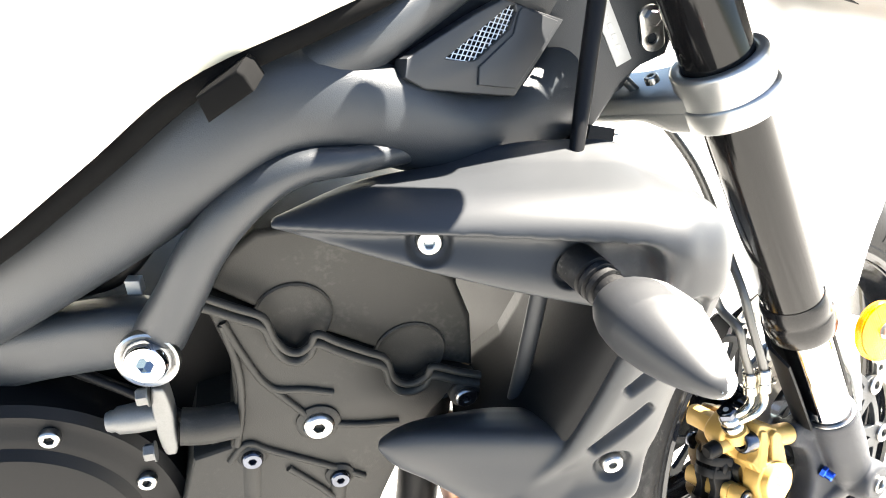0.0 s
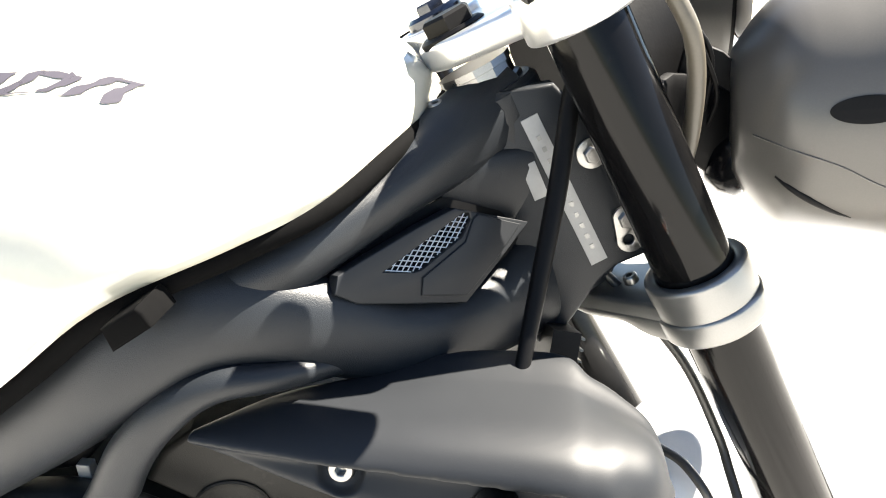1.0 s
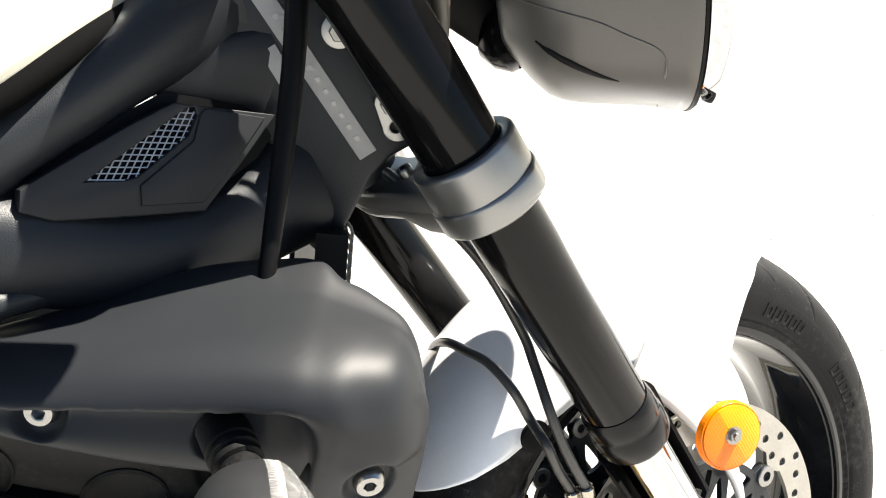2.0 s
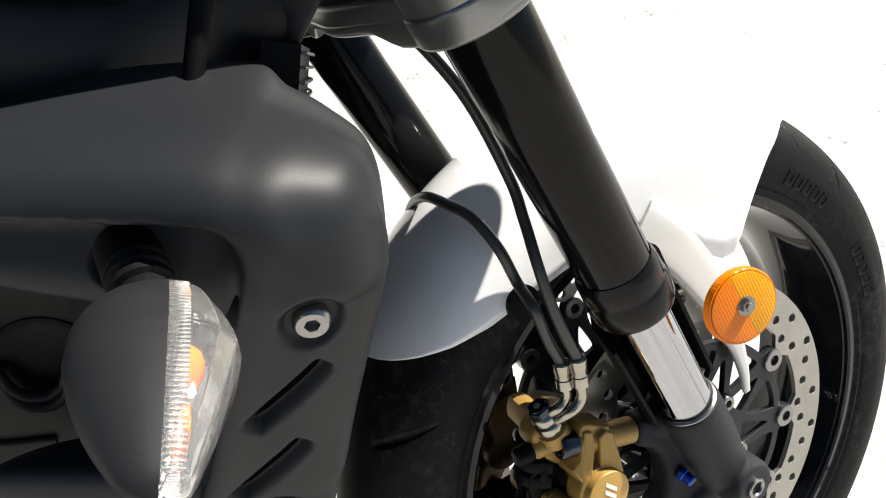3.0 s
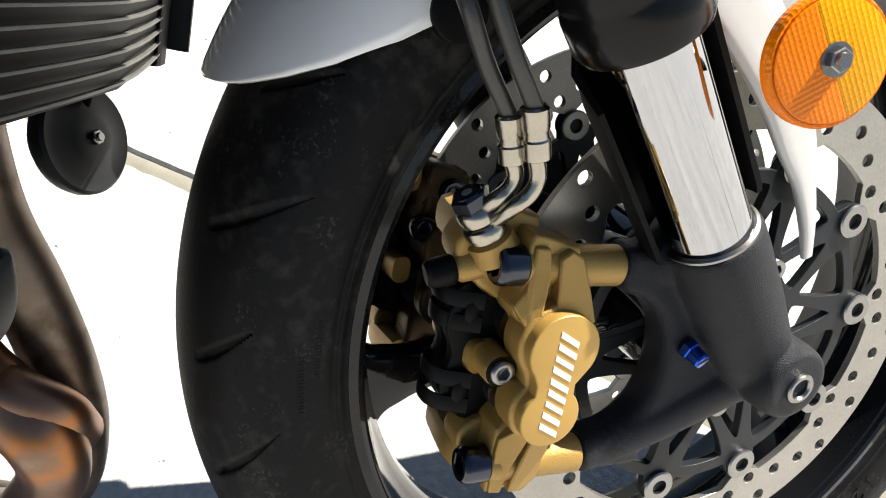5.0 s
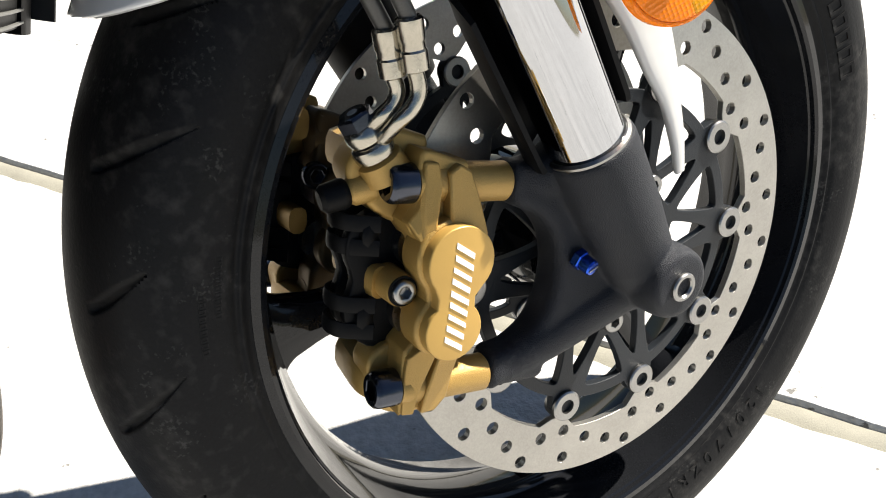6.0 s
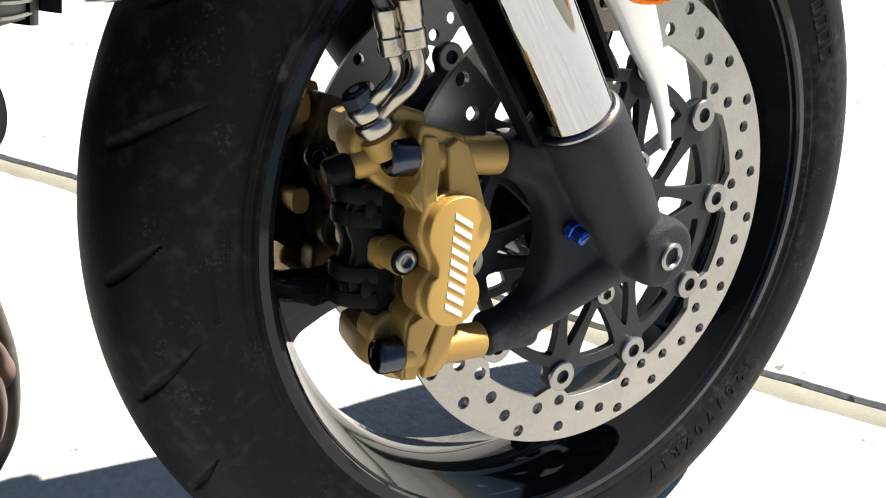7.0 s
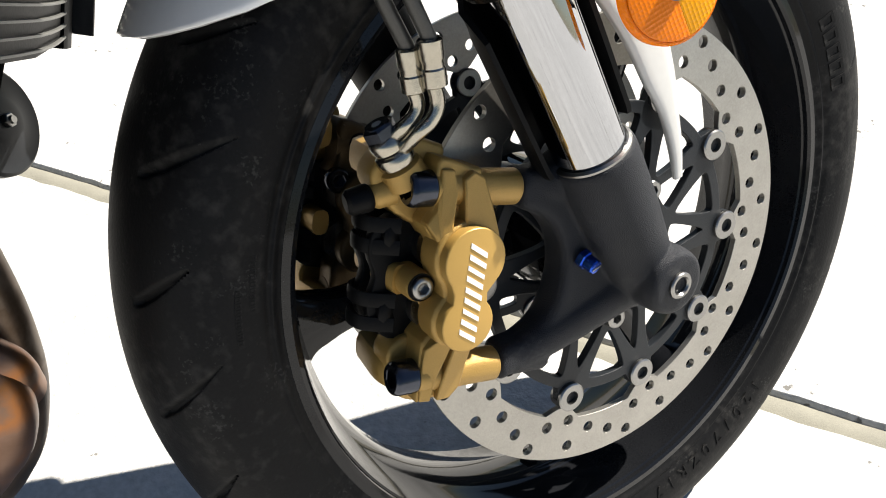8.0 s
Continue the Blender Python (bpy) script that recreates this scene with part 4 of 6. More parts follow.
# ---- brake hoses ----
def build_hoses():
    def at(t, y):      # a point of the fork frame
        return FF @ Vector((t[0], y, t[1]))
    elbows = [
        ([CF @ Vector((0.1755, 0.0180, 0.0670)), at((-0.0800, 0.1705), 0.009), at((-0.0712, 0.1738), 0.005), at((-0.0652, 0.1790), 0.004), at((-0.0622, 0.1880), 0.004)], at((-0.0622, 0.1865), 0.004), at((-0.054, 0.2085), 0.003)),
        ([CF @ Vector((0.1806, 0.0180, 0.0745)), at((-0.0825, 0.1750), 0.0150), at((-0.0762, 0.1768), 0.0130), at((-0.0712, 0.1812), 0.012), at((-0.0696, 0.1890), 0.012)], at((-0.0698, 0.187), 0.012), at((-0.0622, 0.2075), 0.0115))]

    def wat(u, h, w):      # a point of the wheel frame, h out from the disc
        return WF @ Vector((u, -HD - h, w))
    paths = [
        [at((-0.0542, 0.208), 0.003), at((-0.0535, 0.232), 0.002), at((-0.0495, 0.258), 0.004), at((-0.041, 0.284), 0.010), at((-0.028, 0.305), 0.024), at((-0.018, 0.33), 0.034), at((-0.012, 0.39), 0.045), at((-0.02, 0.45), 0.06), at((-0.03, 0.49), 0.07)],
        [at((-0.0624, 0.207), 0.0115), at((-0.0625, 0.232), 0.010), at((-0.0590, 0.258), 0.010), wat(-0.1545, 0.020, 0.2290), wat(-0.1604, 0.015, 0.2543), wat(-0.1667, 0.0, 0.2745), wat(-0.1733, -0.02, 0.2825), wat(-0.1757, -0.045, 0.2840), wat(-0.1700, -0.085, 0.2690), wat(-0.1640, -0.115, 0.2455), wat(-0.154, -0.138, 0.21), wat(-0.148, -0.142, 0.17)]]
    for (el, c0, c1), path in zip(elbows, paths):
        h = part("brake_hose", tube(path, 0.0038, 14, 8), M_HOSE, bike, "dark grey braided brake hose", None, 50)
        part("elbow", tube(el, 0.0038, 14, 6), M_UNION, h, "polished steel elbow", None, 50)
        d = c1 - c0
        part("crimp", turned([(0.0045, 0), (0.0062, 0.001), (0.0062, d.length * 0.38), (0.0056, d.length * 0.42), (0.0056, d.length * 0.55), (0.0062, d.length * 0.6), (0.0062, d.length - 0.001), (0.005, d.length)], 24), M_UNION, h, "", aim(c0, d), 30)
    clip = bm_of((plate([circle(0, 0, 0.013, 24)], 0.006, 0.001), Matrix()))
    g = part("hose_guide", clip, M_BLACK, bike, "black rubber hose guide on the mudguard", aim(wat(-0.147, 0.008, 0.207), N), 35)


build_hoses()


# ---- yokes ----
def build_yokes():
    S = SPREAD
    both = lambda half: half + [(x, S - y) for x, y in reversed(half)]
    for name, z0, z1, label in (("lower_yoke", 0.4370, 0.4815, "silver cast lower yoke"), ("upper_yoke", 0.659, 0.690, "bright silver upper yoke")):
        h = z1 - z0
        low = name == "lower_yoke"
        mat = M_SILVER if low else M_WHITEYOKE
        if low:
            body = both([(0.002, 0.095), (0.004, 0.075), (0.018, 0.04), (0.033, 0.010), (0.022, -0.026), (0.0, -0.0345), (-0.022, -0.0265), (-0.032, 0.002), (-0.036, 0.030), (-0.040, 0.060), (-0.044, 0.095)])
        else:
            body = both([(0.016, 0.095), (0.016, 0.075), (0.022, 0.04), (0.03, 0.012), (0.018, 0.0), (-0.016, 0.0), (-0.030, 0.024), (-0.044, 0.05), (-0.057, 0.075), (-0.060, 0.095)])
        m = FF @ Matrix.Translation((0, 0, (z0 + z1) / 2))
        outline = spline([body[i] for i in range(len(body)) if i in (0,) or body[i] != body[i - 1]][:-1], 4, True)
        mid = bm_of((plate([outline], h * (0.50 if low else 0.62), 0.004, 3), pose(0, 0, -h * 0.05 if low else 0.0)))
        yoke = part(name, mid, mat, bike, label, m, 35)
        if low:
            # the lower flange, a little wider
            wide = [(x * 1.035 + 0.001, S / 2 + (y - S / 2) * 1.02) for x, y in outline]
            fb = bm_of((plate([wide], h * 0.44, 0.003, 3), Matrix.Translation((0, 0, -h * 0.28))))
            # deep at the clamps, thinning towards the stem
            for v in fb.verts:
                f = min(1.0, max(0.0, (min(abs(v.co.y), abs(S - v.co.y)) - 0.026) / 0.030))
                f = f * f * (3 - 2 * f)
                if v.co.z < -h * 0.28:
                    v.co.z = -h * 0.06 + (v.co.z + h * 0.06) * (1 - 0.62 * f)
            part("flange", fb, mat, yoke, "", m, 35)
        for y in (0, S):
            c = m @ Matrix.Translation((0, y, 0))
            if low:
                part("clamp", bm_of((plate([circle(0, 0, 0.0352, 48), circle(0, 0, 0.0262, 48)], h, 0.003, 3), Matrix())), mat, yoke, "", c, 35)
                part("clamp_collar", bm_of((plate([circle(0, 0, 0.0367, 48), circle(0, 0, 0.0275, 48)], h * 0.44, 0.003, 3), Matrix.Translation((0, 0, -h * 0.28)))), mat, yoke, "", c, 35)
            else:
                part("clamp", bm_of((plate([circle(0, 0, 0.0365, 40), circle(0, 0, 0.0260, 40)], h, 0.003, 3), Matrix())), mat, yoke, "", c, 35)
        if low:
            part("pinch_bolt", socket_bolt(0.0055, 0.006), M_STEEL, yoke, "", m @ Matrix.Translation((-0.022, 0.045, 0.014)) @ pose(0, 0, 0, 0, 0), 35)
        if not low:
            part("stem_nut", bm_of((hex_nut(0.019, 0.014), Matrix()), (turned([(0.024, -0.003), (0.024, 0.001), (0.021, 0.003)], 32), Matrix())), M_BLACK, yoke, "black stem nut", m @ Matrix.Translation((-0.036, S / 2, h * 0.31)), 30)
            for y in (0, S):
                part("fork_cap", bm_of((turned([(0.024, 0), (0.024, 0.006), (0.02, 0.009)], 36), Matrix()), (hex_nut(0.0125, 0.016), Matrix())), M_BOLT, yoke, "", m @ Matrix.Translation((0, y, h / 2)), 30)


M_WHITEYOKE = material("yoke_alloy", (0.62, 0.62, 0.62), 0.3, 0.75, 0.05, 25, 0.00006, 1200)
build_yokes()


# ---- frame ----
def build_frame():
    bm = bmesh.new()
    box_tube([(-0.40, 0.42, 0.555), (-0.275, 0.407, 0.633), (-0.200, 0.401, 0.680), (-0.138, 0.399, 0.721), (-0.092, 0.412, 0.740), (-0.045, 0.438, 0.724), (0.0, 0.468, 0.698), (0.045, 0.510, 0.688), (0.09, 0.56, 0.695)],
             [(0.028, 0.042), (0.027, 0.0385), (0.026, 0.0365), (0.026, 0.0345), (0.027, 0.034), (0.028, 0.031), (0.027, 0.029), (0.025, 0.030), (0.022, 0.04)], up=(0, 0.3, 0.95), bm=bm, power=2.35, seg=32)
    box_tube([(-0.10, 0.412, 0.748), (-0.06, 0.432, 0.762), (-0.024, 0.470, 0.778), (0.004, 0.508, 0.791), (0.03, 0.548, 0.803), (0.062, 0.59, 0.815)], [(0.018, 0.018), (0.020, 0.0185), (0.021, 0.019), (0.023, 0.0205), (0.027, 0.027), (0.03, 0.036)], bm=bm, power=2.4, seg=28)
    # the casting's web between the upper tube and the headstock
    box_tube([(0.020, 0.522, 0.765), (0.055, 0.545, 0.762), (0.085, 0.560, 0.758), (0.115, 0.572, 0.755)], [(0.006, 0.030), (0.007, 0.036), (0.008, 0.042), (0.008, 0.045)], bm=bm, power=3.0, seg=20)
    fr = part("frame", bm, M_FRAME, bike, "dark grey cast aluminium frame", None, 45)
    st = FF @ Matrix.Translation((-0.034, SPREAD / 2, 0))
    part("headstock", turned([(0.028, 0.475), (0.034, 0.482), (0.035, 0.56), (0.036, 0.615), (0.0375, 0.618), (0.0375, 0.634), (0.034, 0.638)], 48), M_FRAME, fr, "", st, 30)
    part("bearing_ring", turned([(0.029, 0.638), (0.029, 0.6415), (0.0255, 0.643), (0.0255, 0.652), (0.027, 0.6525), (0.027, 0.6575)], 12), M_STEEL, fr, "steel bearing nuts", st, 20)
    arch = tube([(0.03, 0.490, 0.690), (0.0, 0.458, 0.693), (-0.024, 0.428, 0.701), (-0.051, 0.398, 0.7105), (-0.084, 0.385, 0.711), (-0.113, 0.3795, 0.6935), (-0.140, 0.379, 0.664), (-0.1625, 0.382, 0.6265), (-0.183, 0.387, 0.594)],
                (0.006, 0.006, 0.0068, 0.0085, 0.0105, 0.0125, 0.0142, 0.0155, 0.0175), 24, 8)
    part("down_tube", arch, M_FRAME, fr, "", None, 60)
    low = box_tube([(-0.40, 0.42, 0.525), (-0.30, 0.41, 0.562), (-0.25, 0.404, 0.577), (-0.203, 0.397, 0.590), (-0.175, 0.392, 0.598)], [(0.02, 0.026), (0.02, 0.0245), (0.019, 0.0235), (0.018, 0.0225), (0.012, 0.015)], power=3)
    part("lower_rail", low, M_FRAME, fr, "", None, 45)
    bolt = socket_bolt(0.0150, 0.0085, 0.0056, 0.8, 36)
    b = part("engine_bolt", bolt, M_CHROME, fr, "large domed chrome bolt", aim((-0.1864, 0.3700, 0.5877), (0.1, -1, 0.12)), 50)
    part("washer", lathe([(0.0196, -0.004), (0.0200, 0.0), (0.0196, 0.0028), (0.0182, 0.0036), (0.0158, 0.0016), (0.0150, 0.0008), (0.0150, -0.004)], 48, "Z"), M_STEEL, fr, "", aim((-0.1864, 0.3700, 0.5877), (0.1, -1, 0.12)), 30)
    # gusset beside the headstock, with two pale labels and the lock's bolts
    org, xd = Vector((0.125, 0.5555, 0.765)), Vector((0.98, -0.05, -0.1)).normalized()
    zd = xd.cross(Vector((0.25, -0.95, 0.1)).normalized()).cross(xd)
    nd = Vector((0.2, -0.97, 0.12)).normalized()
    yd = nd.cross(xd).normalized()
    xd = yd.cross(nd).normalized()
    gm = basis(org, xd, yd, nd)
    gi = gm.inverted()

    def g2(p):
        q = gi @ Vector(p)
        return (q.x, q.y)
    out = [(0.060, 0.57, 0.835), (0.100, 0.555, 0.842), (0.128, 0.555, 0.815), (0.150, 0.553, 0.778), (0.176, 0.55, 0.738), (0.170, 0.55, 0.720), (0.150, 0.55, 0.712), (0.136, 0.548, 0.700), (0.118, 0.545, 0.672), (0.098, 0.545, 0.645), (0.085, 0.55, 0.66), (0.075, 0.55, 0.72), (0.06, 0.56, 0.78)]
    gus = part("head_gusset", bm_of((plate([[g2(p) for p in out]], 0.02, 0.003, 2), pose(0, 0, -0.0135))), M_FRAME, fr, "", gm, 30)

    def quad(p, q, w):
        p, q = Vector(g2(p)), Vector(g2(q))
        d = (q - p).normalized()
        s = Vector((-d.y, d.x)) * w / 2
        return [tuple(p - s), tuple(q - s), tuple(q + s), tuple(p + s)]
    part("label_plate", bm_of((plate([quad((0.084, 0.55, 0.820), (0.1365, 0.545, 0.716), 0.0125)], 0.0012, 0.0002), pose(0, 0, -0.0028))), M_LABEL, fr, "long pale metal label", gm, 30)
    part("label_plate", bm_of((plate([quad((0.083, 0.55, 0.788), (0.0935, 0.548, 0.764), 0.0105)], 0.0012, 0.0002), pose(0, 0, -0.0028))), M_LABEL, fr, "short pale metal label", gm, 30)
    for i in range(11):
        f = 0.12 + 0.075 * i
        p = Vector((0.084, 0.55, 0.820)).lerp(Vector((0.1365, 0.545, 0.716)), f)
        q = Vector((0.084, 0.55, 0.820)).lerp(Vector((0.1365, 0.545, 0.716)), f + 0.03)
        part("stamped_mark", bm_of((plate([quad(p, q, 0.003)], 0.0005, 0), pose(0, 0, -0.0020))), M_SILVER, fr, "", gm, 30)
    for p, nm in (((0.126, 0.556, 0.794), 0), ((0.152, 0.554, 0.7475), 1)):
        x, y = g2(p)
        if nm:
            tab = [circle(x, y, 0.0105, 24), circle(x + 0.0045, y - 0.013, 0.004, 16)]
            lobe = [(x + 0.0095 * math.cos(a), y + 0.0095 * math.sin(a)) for a in np.linspace(radians(0), radians(180), 10)] + [(x + 0.0065 + 0.0095 * math.cos(a) - 0.001, y - 0.0155 + 0.0085 * math.sin(a)) for a in np.linspace(radians(180), radians(350), 10)]
            part("lock_tab", bm_of((plate([lobe, circle(x + 0.0045, y - 0.0145, 0.004, 16)], 0.003, 0.0004), pose(0, 0, 0))), M_STEEL, fr, "", gm, 30)
        else:
            part("washer", bm_of((plate([circle(x, y, 0.0105, 28)], 0.002, 0.0004), pose(0, 0, -0.001))), M_STEEL, fr, "", gm, 30)
        part("plate_bolt", bm_of((hex_nut(0.0062, 0.0055), pose(x, y, 0.001)), (turned([(0.004, 0.005), (0.0035, 0.0058)], 16), pose(x, y, 0.001))), M_STEEL, fr, "", gm, 30)
    return fr


build_frame()


# ---- air intake panel ----
M_MESH = material("mesh_wire", (0.55, 0.55, 0.53), 0.35, 0.8, 0.1, 60)


def build_scoop():
    left, top, right, lowp = Vector((-0.030, 0.423, 0.750)), Vector((0.051, 0.514, 0.788)), Vector((0.084, 0.538, 0.757)), Vector((0.05, 0.485, 0.719))
    xd = (right - left).normalized()
    nd = xd.cross(top - lowp).normalized()
    if nd.y > 0:
        nd = -nd
    yd = nd.cross(xd).normalized()
    m = basis(left, xd, yd, nd)
    mi = m.inverted()

    def s2(p):
        q = mi @ Vector(p)
        return (q.x, q.y)
    outer = [s2(p) for p in ((-0.0218, 0.4303, 0.7480), (-0.0205, 0.4355, 0.7577), (-0.0072, 0.4504, 0.7622), (0.0218, 0.4825, 0.7710), (0.0395, 0.5015, 0.7750), (0.0491, 0.5090, 0.7701), (0.0847, 0.5366, 0.7518), (0.0660, 0.5103, 0.7324), (0.0480, 0.4857, 0.7153), (0.0207, 0.4630, 0.7256), (-0.0104, 0.4375, 0.7382))]
    hole = [s2(p) for p in ((0.0021, 0.4551, 0.7512), (0.0447, 0.5048, 0.7705), (0.0480, 0.5078, 0.7695), (0.0490, 0.5070, 0.7655), (0.0444, 0.4987, 0.7563), (0.0218, 0.4718, 0.7447), (0.0171, 0.4674, 0.7452))]
    pan = part("intake_panel", bm_of((plate([outer, hole], 0.012, 0.0010, 2), pose(0, 0, -0.006))), M_PLASTIC, bike, "black air intake panel with a wire mesh opening", m, 30)
    cx, cy = (sum(h[k] for h in hole) / len(hole) for k in (0, 1))
    # the front facet, standing a little proud
    facet = [s2(p) for p in ((0.0500, 0.5075, 0.7655), (0.0530, 0.5110, 0.7672), (0.0790, 0.5310, 0.7525), (0.0640, 0.5095, 0.7355), (0.0475, 0.4872, 0.7200), (0.0215, 0.4665, 0.7300), (0.0225, 0.4705, 0.7405), (0.0460, 0.4985, 0.7530))]
    part("facet", bm_of((plate([facet], 0.003, 0.0008, 2), pose(0, 0, 0.0002))), M_PLASTIC, pan, "", m, 30)
    part("mesh_backing", bm_of((plate([[(cx + (x - cx) * 1.22, cy + (y - cy) * 1.35) for x, y in outer]], 0.002), pose(0, 0, -0.017))), M_BLACK, pan, "", m, 30)
    hx = [h[0] for h in hole]
    hy = [h[1] for h in hole]

    def inside(x, y):
        c = False
        for (xa, ya), (xb, yb) in zip(hole, hole[1:] + hole[:1]):
            if (ya > y) != (yb > y) and x < (xb - xa) * (y - ya) / (yb - ya) + xa:
                c = not c
        return c
    wires = bmesh.new()
    step = 0.0062
    axis = Vector((hole[3][0] - hole[0][0], hole[3][1] - hole[0][1], 0)).normalized()
    for ang in (32, -32):
        d = axis.copy()
        d.rotate(Euler((0, 0, radians(ang))))
        s = Vector((-d.y, d.x, 0))
        c = Vector((sum(hx) / len(hx), sum(hy) / len(hy), 0))
        for k in range(-16, 17):
            pts = [c + s * (k * step * 0.55) + d * t for t in np.linspace(-0.07, 0.07, 281)]
            run = [p for p in pts if inside(p.x, p.y)]
            if len(run) > 3:
                tube([(p.x, p.y, -0.003) for p in (run[0], run[len(run) // 2], run[-1])], 0.00042, 5, 1, wires, cap=False)
    tagged(part("wire_mesh", wires, M_MESH, pan, "silver wire mesh", m, 40), kind="stuff")


build_scoop()


# ---- tank ----
def tank_mid(x):
    return 0.588 + (x - 0.045) * 0.2


TANK = [(-0.42, (0.36, 0.585), (0.335, 0.65), (0.355, 0.77), (0.42, 0.86), 0.895),
        (-0.28, (0.355, 0.66), (0.345, 0.70), (0.362, 0.795), (0.435, 0.875), 0.91),
        (-0.192, (0.358, 0.722), (0.352, 0.75), (0.372, 0.82), (0.445, 0.885), 0.912),
        (-0.130, (0.367, 0.768), (0.362, 0.787), (0.388, 0.835), (0.458, 0.882), 0.905),
        (-0.066, (0.397, 0.791), (0.394, 0.804), (0.422, 0.838), (0.487, 0.874), 0.892),
        (-0.028, (0.434, 0.802), (0.432, 0.813), (0.456, 0.838), (0.510, 0.862), 0.875),
        (-0.002, (0.490, 0.815), (0.490, 0.823), (0.505, 0.837), (0.540, 0.849), 0.856),
        (0.0135, (0.545, 0.8215), (0.545, 0.827), (0.552, 0.833), (0.566, 0.839), 0.844)]


def build_tank():
    """Sections across the tank from the rear to the nose: lower edge, belly, shoulder, upper and crown."""
    rings = []
    for x, *sec, top in TANK:
        c = tank_mid(x)
        half = list(sec)
        full = half + [(c, top)] + [(2 * c - y, z) for y, z in reversed(half)]
        rings.append([(x, p[0], p[1]) for p in spline(full, 5)])
    rr = [spline([r[k] for r in rings], 6) for k in range(len(rings[0]))]
    bm = bmesh.new()
    grid(bm, [[rr[k][i] for k in range(len(rr))] for i in range(len(rr[0]))], close=True, cap=True)
    tank = part("fuel_tank", bm, M_TANK, bike, "glossy cream-white painted fuel tank", None, 60)
    # the maker's badge as plain slanted strokes
    tb = bmesh.new()
    tb.from_mesh(tank.data)
    tree = BVHTree.FromBMesh(tb)
    tb.free()
    o, ex, ey = Vector((-0.1293, 0.4593, 0.831)), Vector((0.273, 0.132, -0.032)) / 1000, Vector((0.01, -0.16, -0.30)) / 1000
    for q in (((-60, -30), (-30, -22), (-105, 8), (-135, 2)), ((-58, -31), (0, -1), (-6, 2), (-62, -26)), ((0, 0), (-20, -12), (-62, 22), (-42, 30)),
              ((-185, -66), (-160, -60), (-235, -28), (-262, -34)), ((-185, -66), (-95, -36), (-100, -31), (-188, -61)), ((-95, -36), (-120, -44), (-165, -20), (-140, -14)), ((-165, -20), (-140, -14), (-225, -30), (-232, -36)),
              ((-300, -98), (-275, -92), (-345, -62), (-370, -68)), ((-300, -98), (-215, -72), (-222, -67), (-304, -93)), ((-215, -72), (-240, -80), (-285, -56), (-260, -50))):
        c = [o + ex * x + ey * y for x, y in q]
        bm = bmesh.new()
        rows = []
        for i in range(9):
            row = []
            for k in range(3):
                p = (c[0].lerp(c[3], i / 8)).lerp(c[1].lerp(c[2], i / 8), k / 2)
                h, nrm, _, _ = tree.find_nearest(p)
                row.append(bm.verts.new(h + nrm * (0.0006 if nrm.dot(p - Vector((p.x, 0.6, 0.75))) > 0 else -0.0006)))
            rows.append(row)
        for r0, r1 in zip(rows[:-1], rows[1:]):
            for k in range(2):
                bm.faces.new((r0[k], r0[k + 1], r1[k + 1], r1[k]))
        part("badge_stroke", bm, M_DECAL, tank, "dark grey badge stroke", None, 60)
    seal = [(x + 0.003, sec[0][0] + 0.010, sec[0][1] - 0.004) for x, *sec, top in TANK]
    part("tank_seal", tube(seal, 0.0075, 12, 6), M_SOFT, tank, "black rubber strip under the tank", None, 50)
    pad = [(-0.1195, 0.766), (-0.0975, 0.7795), (-0.094, 0.777), (-0.0905, 0.769), (-0.1155, 0.7525)]
    part("tank_buffer", bm_of((plate([pad], 0.028, 0.002, 2), Matrix.Translation((0, 0.366, 0)) @ XZ)), M_SOFT, tank, "black rubber buffer", None, 40)
    part("mount_bolt", bm_of((turned([(0.012, -0.002), (0.012, 0.001), (0.008, 0.0015)], 28), Matrix()), (socket_bolt(0.0055, 0.009), Matrix())), M_STEEL, tank, "", aim((0.022, 0.553, 0.822), (-0.2, -0.2, 1)), 30)
    return tank


build_tank()


# ---- radiator shroud ----
def loft(sections, per_x=5, per_s=4):
    """A closed skin through closed sections, each a list of 3D points."""
    bm = bmesh.new()
    rings = [spline(s, per_s, True) for s in sections]
    rr = [spline([r[k] for r in rings], per_x) for k in range(len(rings[0]))]
    grid(bm, [[rr[k][i] for k in range(len(rr))] for i in range(len(rr[0]))])
    return bm


